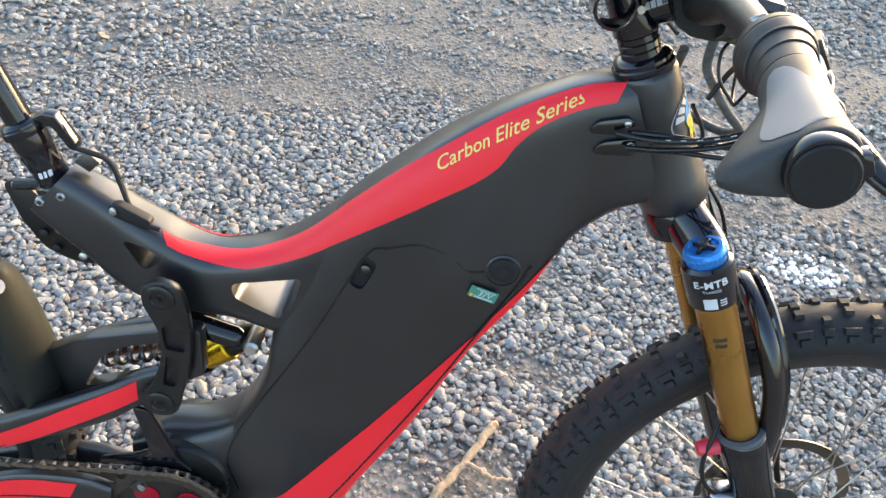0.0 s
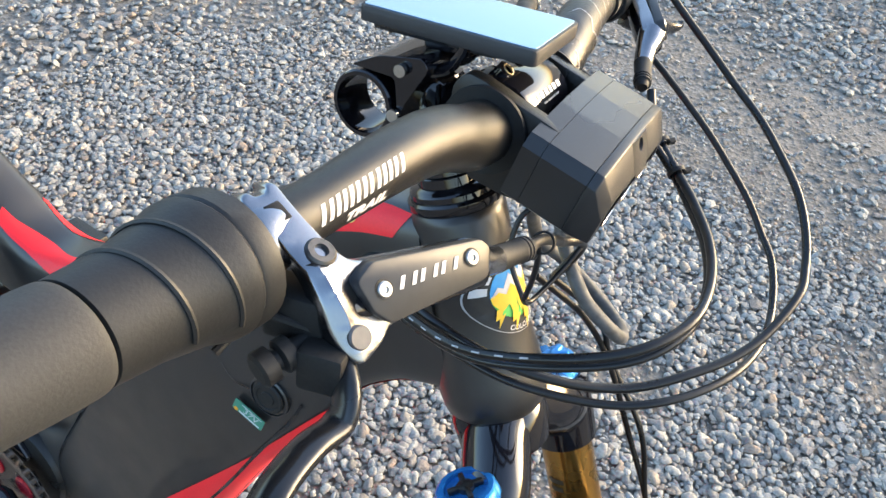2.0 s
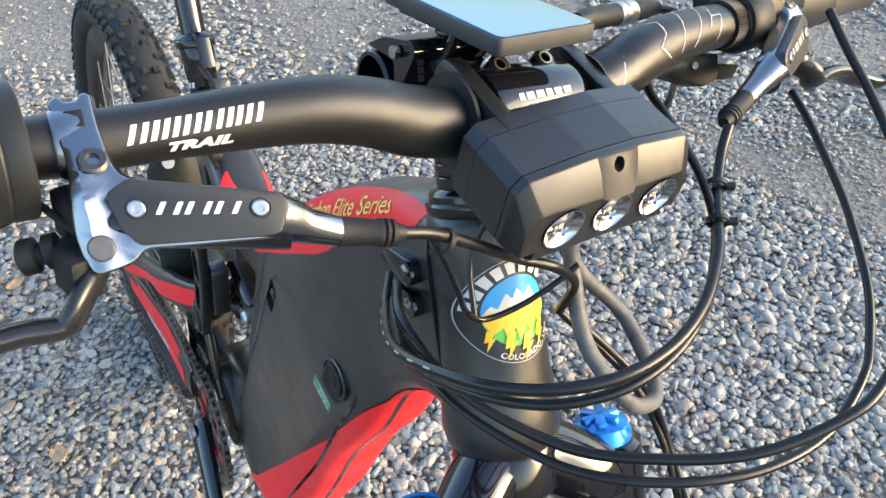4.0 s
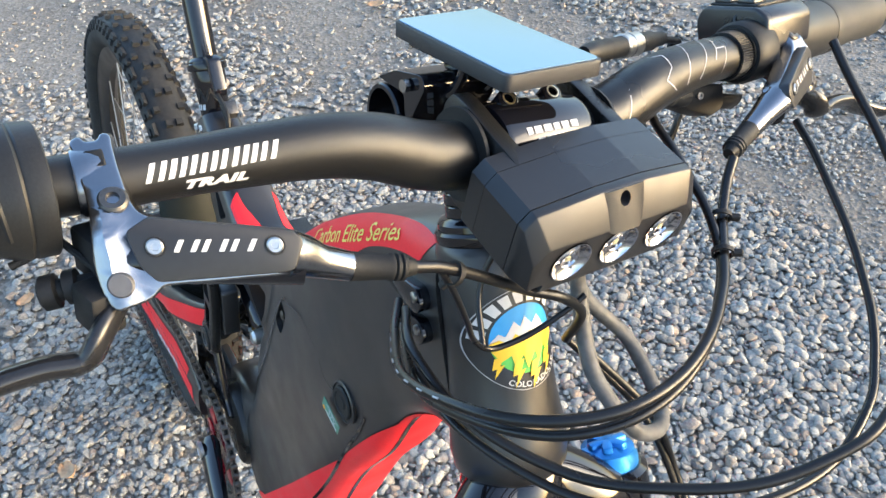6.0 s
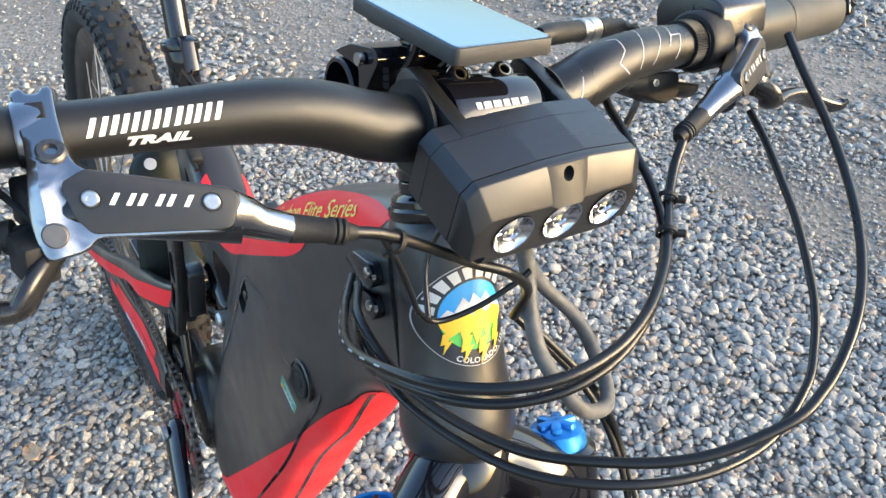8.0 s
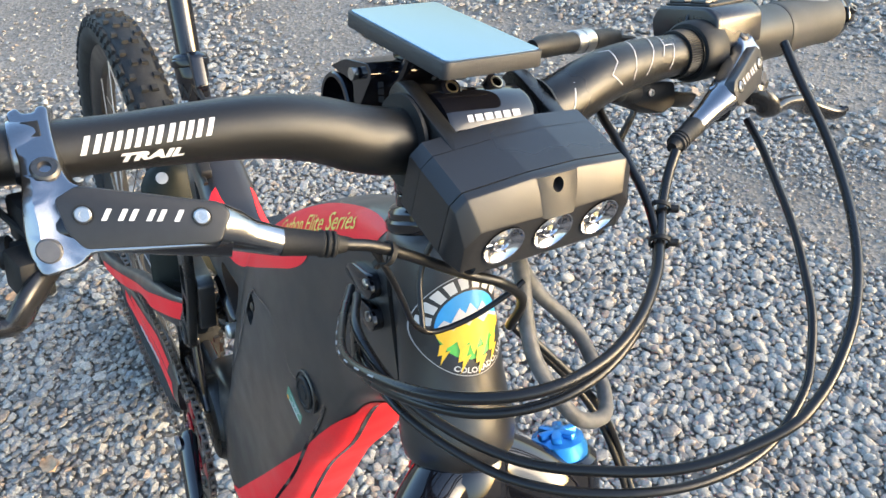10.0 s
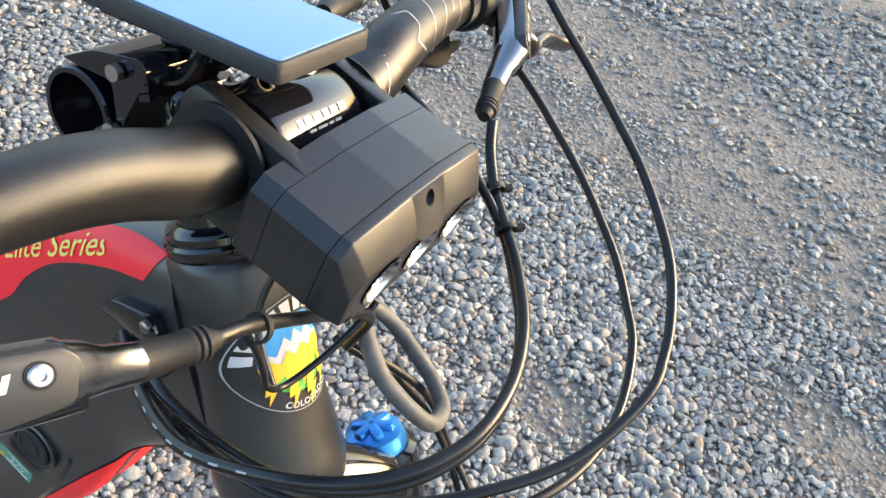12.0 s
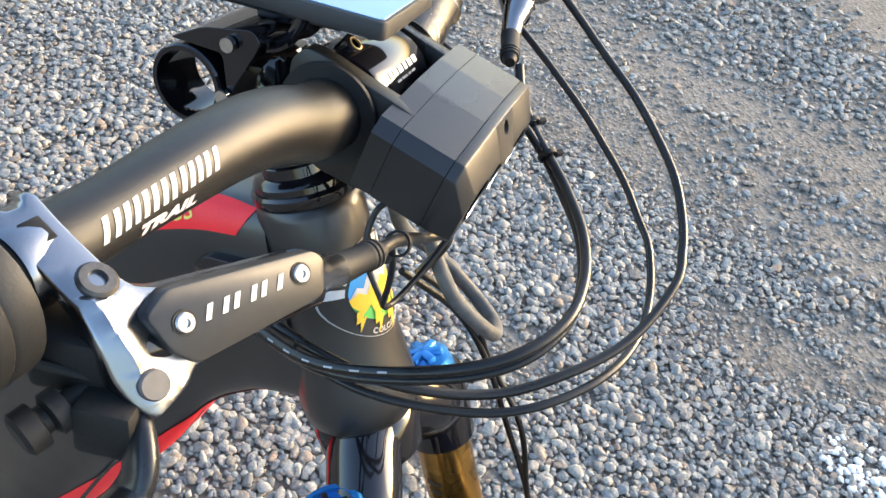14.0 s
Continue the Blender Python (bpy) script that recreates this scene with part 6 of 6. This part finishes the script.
def make_display():
    bm = bmesh.new()
    prism(bm, rounded([(-.0485, -.0280), (.0485, -.0280), (.0485, .0280), (-.0485, .0280)], .004, 4), -.0060, .0022, DISP, .0008, 2)
    shell = part("case", bm, surface("textured_black", (.020, .020, .021), .55, grain=1600, bump=.5), display)
    # the sky's blue reflection is put into the base colour and specular tint
    glass = surface("sky_tinted_glass", (.13, .24, .36), .03, metal=.6, vary=.03, bump=0, gloss=.01, spec=1.0)
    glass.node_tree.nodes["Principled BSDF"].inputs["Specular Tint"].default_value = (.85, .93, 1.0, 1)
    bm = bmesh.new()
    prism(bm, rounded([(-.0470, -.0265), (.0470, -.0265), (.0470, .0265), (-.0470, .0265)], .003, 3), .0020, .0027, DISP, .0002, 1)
    part("screen", bm, glass, display, "glossy screen with the sky's blue put into its colour")
    bm = bmesh.new()
    prism(bm, rounded([(-.0445, -.0235), (.028, -.020), (.028, .020), (-.0445, .0235)], .006, 4), -.0105, -.0055, DISP, .002, 2)
    part("back_cover", bm, lamp_black, display)
    # plug with a knurled silver sleeve
    a, b = Vector((.036, .056, .0925)), Vector((.011, .137, .0950))
    m = axis_matrix(a, b - a)
    L = (b - a).length
    bm = bmesh.new()
    lathe(bm, [(.0042, -.006), (.0055, 0), (.0062, .006), (.0058, .009), (.0062, .012), (.0058, .015), (.0062, .018), (.0058, .021), (.0060, L * .52), (.0055, L * .54)], m, 24)
    plug = part("plug", bm, rubber, display, "black cable plug")
    bm = bmesh.new()
    lathe(bm, [(.0062, L * .42), (.0068, L * .43), (.0068, L * .50), (.0064, L * .505), (.0064, L * .52), (.0069, L * .525), (.0069, L * .64), (.0060, L * .65)], m, 32)
    part("sleeve", bm, steel, plug, "silver knurled sleeve")
    bm = bmesh.new()
    lathe(bm, [(.0058, L * .68), (.0058, L * .86), (.0048, L * .88), (.0044, L * 1.05), (.0025, L * 1.07)], m, 24)
    part("tail", bm, rubber, plug)
    bm = bmesh.new()
    cable(bm, [b, b + (b - a) * .35 + Vector((0, 0, -.004)), (-.004, .165, .088), (.0, .170, .060), (.03, .12, .035), (.045, .06, .0)], .0022)
    part("cable", bm, rubber, display)


make_display()
mount = thing("accessory_mount", "black alloy accessory mount with a hollow ring on the handlebar", "mount", BIKE @ STEER)


def make_mount():
    c = Vector((-.017, -.020, .0725))
    m = axis_matrix(c, (0.05, 1, 0), (1, 0, 0))
    bm = bmesh.new()
    hoop(bm, [(.0150, -.020), (.0152, -.0215), (.0172, -.0215), (.0180, -.0205), (.0180, .006), (.0150, .006)], m, 56)
    part("ring", bm, gloss_black, mount, "black hollow clamp ring")
    bm = bmesh.new()
    prism(bm, rounded([(-.020, .0935), (-.002, .096), (.022, .092), (.024, .086), (.006, .070), (.000, .062), (.004, .084)], .003, 3), -.040, .006, Matrix(((1, 0, 0, 0), (0, 0, 1, 0), (0, 1, 0, 0), (0, 0, 0, 1))), .001, 1)
    part("bridge", bm, gloss_black, mount, "black faceted bridge plate")
    for v in (-.026, -.004, .014):
        bm = bmesh.new()
        pts = spline([(.004, v, .092), (.012, v, .084), (.026, v, .083), (.037, v, .091), (.040, v, .098)], 6)
        tube(bm, pts, .0032, 10, .9)
        part("curved_arm", bm, gloss_black, mount)
    bm = bmesh.new()
    rbox(bm, (.026, .030, .010), Matrix.Translation((.026, -.006, .0945)) @ Matrix.Rotation(radians(19), 4, "Y"), .002)
    part("head_plate", bm, gloss_black, mount)
    for p in ((.010, -.041, .088), (.000, -.041, .066)):
        bm = bmesh.new()
        lathe(bm, [(.0032, 0), (.0032, .003), (.0018, .003)], axis_matrix(p, (0, -1, 0)), 16)
        part("bolt", bm, steel, mount)


make_mount()

# ---- controls on the left half of the bar ----
pod = thing("control_pod", "black handlebar button pod", "switch", BIKE @ STEER)


def make_pod():
    fm = bar_frame(.168)
    bm = bmesh.new()
    hoop(bm, [(.0118, -.011), (.0165, -.0105), (.0180, -.008), (.0180, .008), (.0165, .0105), (.0118, .011)], fm, 40)
    part("ring", bm, rubber, pod)
    top = Matrix.Translation((.039, .192, .0975)) @ Matrix.Rotation(radians(8), 4, "Y") @ Matrix.Rotation(radians(4), 4, "X")
    bm = bmesh.new()
    prism(bm, rounded([(-.025, -.011), (-.027, .004), (-.021, .0125), (.016, .0125), (.024, .007), (.024, -.012), (.012, -.014)], .004, 4), -.022, .020, top @ Matrix(((1, 0, 0, 0), (0, 0, 1, 0), (0, 1, 0, 0), (0, 0, 0, 1))), .002, 3)
    part("housing", bm, lamp_black, pod, "black pod housing")
    bm = bmesh.new()
    prism(bm, rounded([(-.020, -.018), (.014, -.018), (.014, .016), (-.020, .016)], .003, 3), .0120, .0138, top, .0006, 2)
    part("key_plate", bm, rubber, pod)
    for dx, dy in ((-.012, -.010), (.004, -.010), (-.004, .007)):
        bm = bmesh.new()
        rbox(bm, (.012, .012, .003), top @ Matrix.Translation((dx, dy, .0145)), .0012, 2)
        part("button", bm, lamp_black, pod, "black rubber button")
    bm = bmesh.new()
    lathe(bm, [(.0040, -.012), (.0040, 0), (.0034, .0008), (.0018, .0008), (.0016, -.001)], axis_matrix((.044, .170, .1010), (.3, -1, .2)), 20)
    part("clamp_screw", bm, alloy_black, pod)
    fm = bar_frame(.151)
    bm = bmesh.new()
    teeth = [((.0140 if k % 2 else .0134) * math.cos(2 * math.pi * k / 120), (.0140 if k % 2 else .0134) * math.sin(2 * math.pi * k / 120)) for k in range(120)]
    prism(bm, teeth, -.0050, .0050, fm)
    part("knurled_band", bm, rubber, pod)


make_pod()
remote = thing("dropper_remote", "black shift remote under the handlebar with its cable", "bicycle control", BIKE @ STEER)


def make_remote():
    seat = Matrix.Translation((.029, .137, .0600)) @ Matrix.Rotation(radians(-8), 4, "X") @ Matrix.Rotation(radians(-14), 4, "Z")
    bm = bmesh.new()
    prism(bm, rounded([(-.021, .007), (.020, .008), (.021, -.006), (.012, -.0115), (-.010, -.006), (-.021, -.004)], .003, 3), -.010, .010, seat @ Matrix(((0, 0, 1, 0), (1, 0, 0, 0), (0, 1, 0, 0), (0, 0, 0, 1))), .0016, 2)
    body = part("body", bm, rubber, remote, "black remote housing")
    bm = bmesh.new()
    lathe(bm, [(.0022, -.002), (.0022, .0008), (.0012, .0008), (.0010, 0)], axis_matrix((.0400, .1375, .0605), (1, -.2, 0)), 16)
    part("screw", bm, steel, body)
    bm = bmesh.new()
    hoop(bm, [(.0118, -.004), (.0145, -.004), (.0145, .004), (.0118, .004)], bar_frame(.160), 36)
    part("clamp", bm, alloy_black, remote)
    bm = bmesh.new()
    lathe(bm, [(.0060, -.008), (.0062, .002), (.0050, .004), (.0050, .006), (.0056, .007), (.0056, .010), (.0040, .0125), (.0030, .016)], axis_matrix((.0400, .117, .0625), (.14, -.98, .1)), 20)
    part("barrel_adjuster", bm, rubber, remote, "black barrel adjuster")
    bm = bmesh.new()
    tube(bm, [(.031, .152, .064), (.027, .178, .0635)], .0007, 6)
    tube(bm, [(.027, .178, .0635), (.0262, .183, .0634)], .0012, 8)
    part("cable_end", bm, steel, remote, "bare steel cable end")
    bm = bmesh.new()
    tube(bm, spline([(.026, .150, .058), (.034, .166, .054), (.030, .182, .052)], 6), .006, 12, .5)
    part("paddle", bm, rubber, remote)


make_remote()

# ---- hoses and cables ----
hose_black = surface("hose_black", (.005, .005, .0055), .32, spec=.4, vary=.2, grain=1200, bump=.05)
old_grey = surface("dusty_grey_rubber", (.075, .075, .075), .6, vary=.4, grain=200, stain=60)


def hose(name, pts, r, mat, label, n=8):
    bm = bmesh.new()
    cable(bm, pts, r, 12, n)
    return part(name, bm, mat, bike, label, STEER)


def make_hoses():
    h1 = [(-.040, -.034, -.034), (-.010, -.056, -.042), (.035, -.078, -.046), (.085, -.079, -.046), (.119, -.066, -.046), (.138, -.040, -.045), (.142, -.010, -.040), (.137, .018, -.030), (.1245, .0438, -.0173), (.1131, .0596, -.0057), (.1016, .0747, .0073), (.0946, .0879, .0215), (.0925, .097, .033)]
    hose("brake_hose", h1, .0027, hose_black, "black hydraulic brake hose")
    hose("gear_cable", [(-.036, -.036, -.048), (-.006, -.052, -.054), (.036, -.070, -.057), (.084, -.071, -.056), (.117, -.058, -.056), (.135, -.034, -.053), (.139, -.006, -.046), (.134, .021, -.034), (.121, .046, -.020), (.110, .061, -.006), (.097, .069, .012), (.082, .074, .028), (.066, .080, .042), (.053, .084, .053), (.0455, .090, .062), (.0425, .102, .0645)], .0024, hose_black, "black gear cable housing")
    l2 = [(-.034, -.036, -.050), (.002, -.053, -.058), (.044, -.056, -.078), (.085, -.040, -.098), (.115, -.023, -.105), (.140, .007, -.109), (.153, .042, -.1105), (.157, .080, -.106), (.154, .114, -.090), (.145, .135, -.077), (.135, .151, -.0595), (.122, .164, -.0406), (.108, .175, -.0204), (.092, .184, .0008), (.075, .193, .022), (.062, .197, .038)]
    hose("hydraulic_hose", l2, .0024, hose_black, "black cable in a wide loop")
    l3 = [(-.028, -.037, -.036), (.008, -.056, -.046), (.052, -.054, -.072), (.093, -.029, -.095), (.127, 0, -.1003), (.154, .033, -.0995), (.173, .0705, -.0886), (.1755, .0926, -.0794), (.174, .113, -.066), (.168, .135, -.050), (.156, .158, -.033), (.141, .178, -.013), (.121, .199, .0085), (.103, .2105, .033), (.085, .216, .060), (.072, .220, .082)]
    hose("hydraulic_hose", l3, .0027, hose_black, "black hose in a wide loop")
    hose("power_cable", [(.066, .006, .010), (.056, .018, -.022), (.060, .016, -.050), (.066, .017, -.071), (.077, .030, -.099), (.070, .056, -.110), (.058, .070, -.104), (.046, .074, -.090), (.032, .073, -.070), (.026, .050, -.042), (.040, .02, .00)], .0044, old_grey, "dusty grey power cable loop")
    hose("right_hose", [(.0891, -.0983, .0216), (.0885, -.084, .0180), (.085, -.066, .010), (.080, -.046, .000), (.076, -.030, -.008), (.078, -.012, -.016), (.070, .006, -.030), (.050, .012, -.05)], .0026, hose_black, "black hose from the brake lever")
    hose("switch_wire", [(.088, -.085, .019), (.080, -.073, .002), (.070, -.062, -.015), (.060, -.052, -.030), (.057, -.040, -.038), (.064, -.022, -.034), (.074, -.006, -.024), (.078, .002, -.018)], .0015, hose_black, "thin black switch wire")
    hose("switch_wire", [(.056, -.045, -.036), (.050, -.040, -.012), (.056, -.034, .006), (.066, -.028, .012)], .0015, hose_black, "thin black switch wire")
    row = spline(h1, 8)
    side = Vector((.3, -.8, .5)).normalized()
    for k in range(7):
        p, q = row[9 + 2 * k], row[10 + 2 * k]
        d = (q - p).normalized()
        out = (side - d * side.dot(d)).normalized() * .0023
        bm = bmesh.new()
        tube(bm, [p + out, p.lerp(q, .7) + out], .0006, 6)
        part("print_bar", bm, grey_ink, bike, "pale print on the hose" if not k else "", STEER)
    for k, off in enumerate((0, .010)):
        hose("lower_wire", [(.030 + off, .03, -.06), (.042 + off, .068, -.11), (.048, .088 + off * .4, -.16), (.052 + off, .096, -.22), (.060, .094, -.28), (.062, .086, -.34), (.050, .074, -.42)], .0022, hose_black, "black wire running down the fork")
    for p, d in (((.1016, .0735, .0080), (-.45, .6, .7)), ((.1125, .0600, -.0057), (-.5, .6, .7)), ((.086, -.076, .013), (.1, -.8, .4))):
        bm = bmesh.new()
        hoop(bm, [(.0044, -.0012), (.0054, -.0012), (.0054, .0012), (.0044, .0012)], axis_matrix(p, d), 20)
        rbox(bm, (.005, .004, .003), axis_matrix(p, d) @ Matrix.Translation((.0068, 0, 0)), .0006, 1)
        part("cable_tie", bm, rubber, bike, "black cable tie", STEER)


make_hoses()
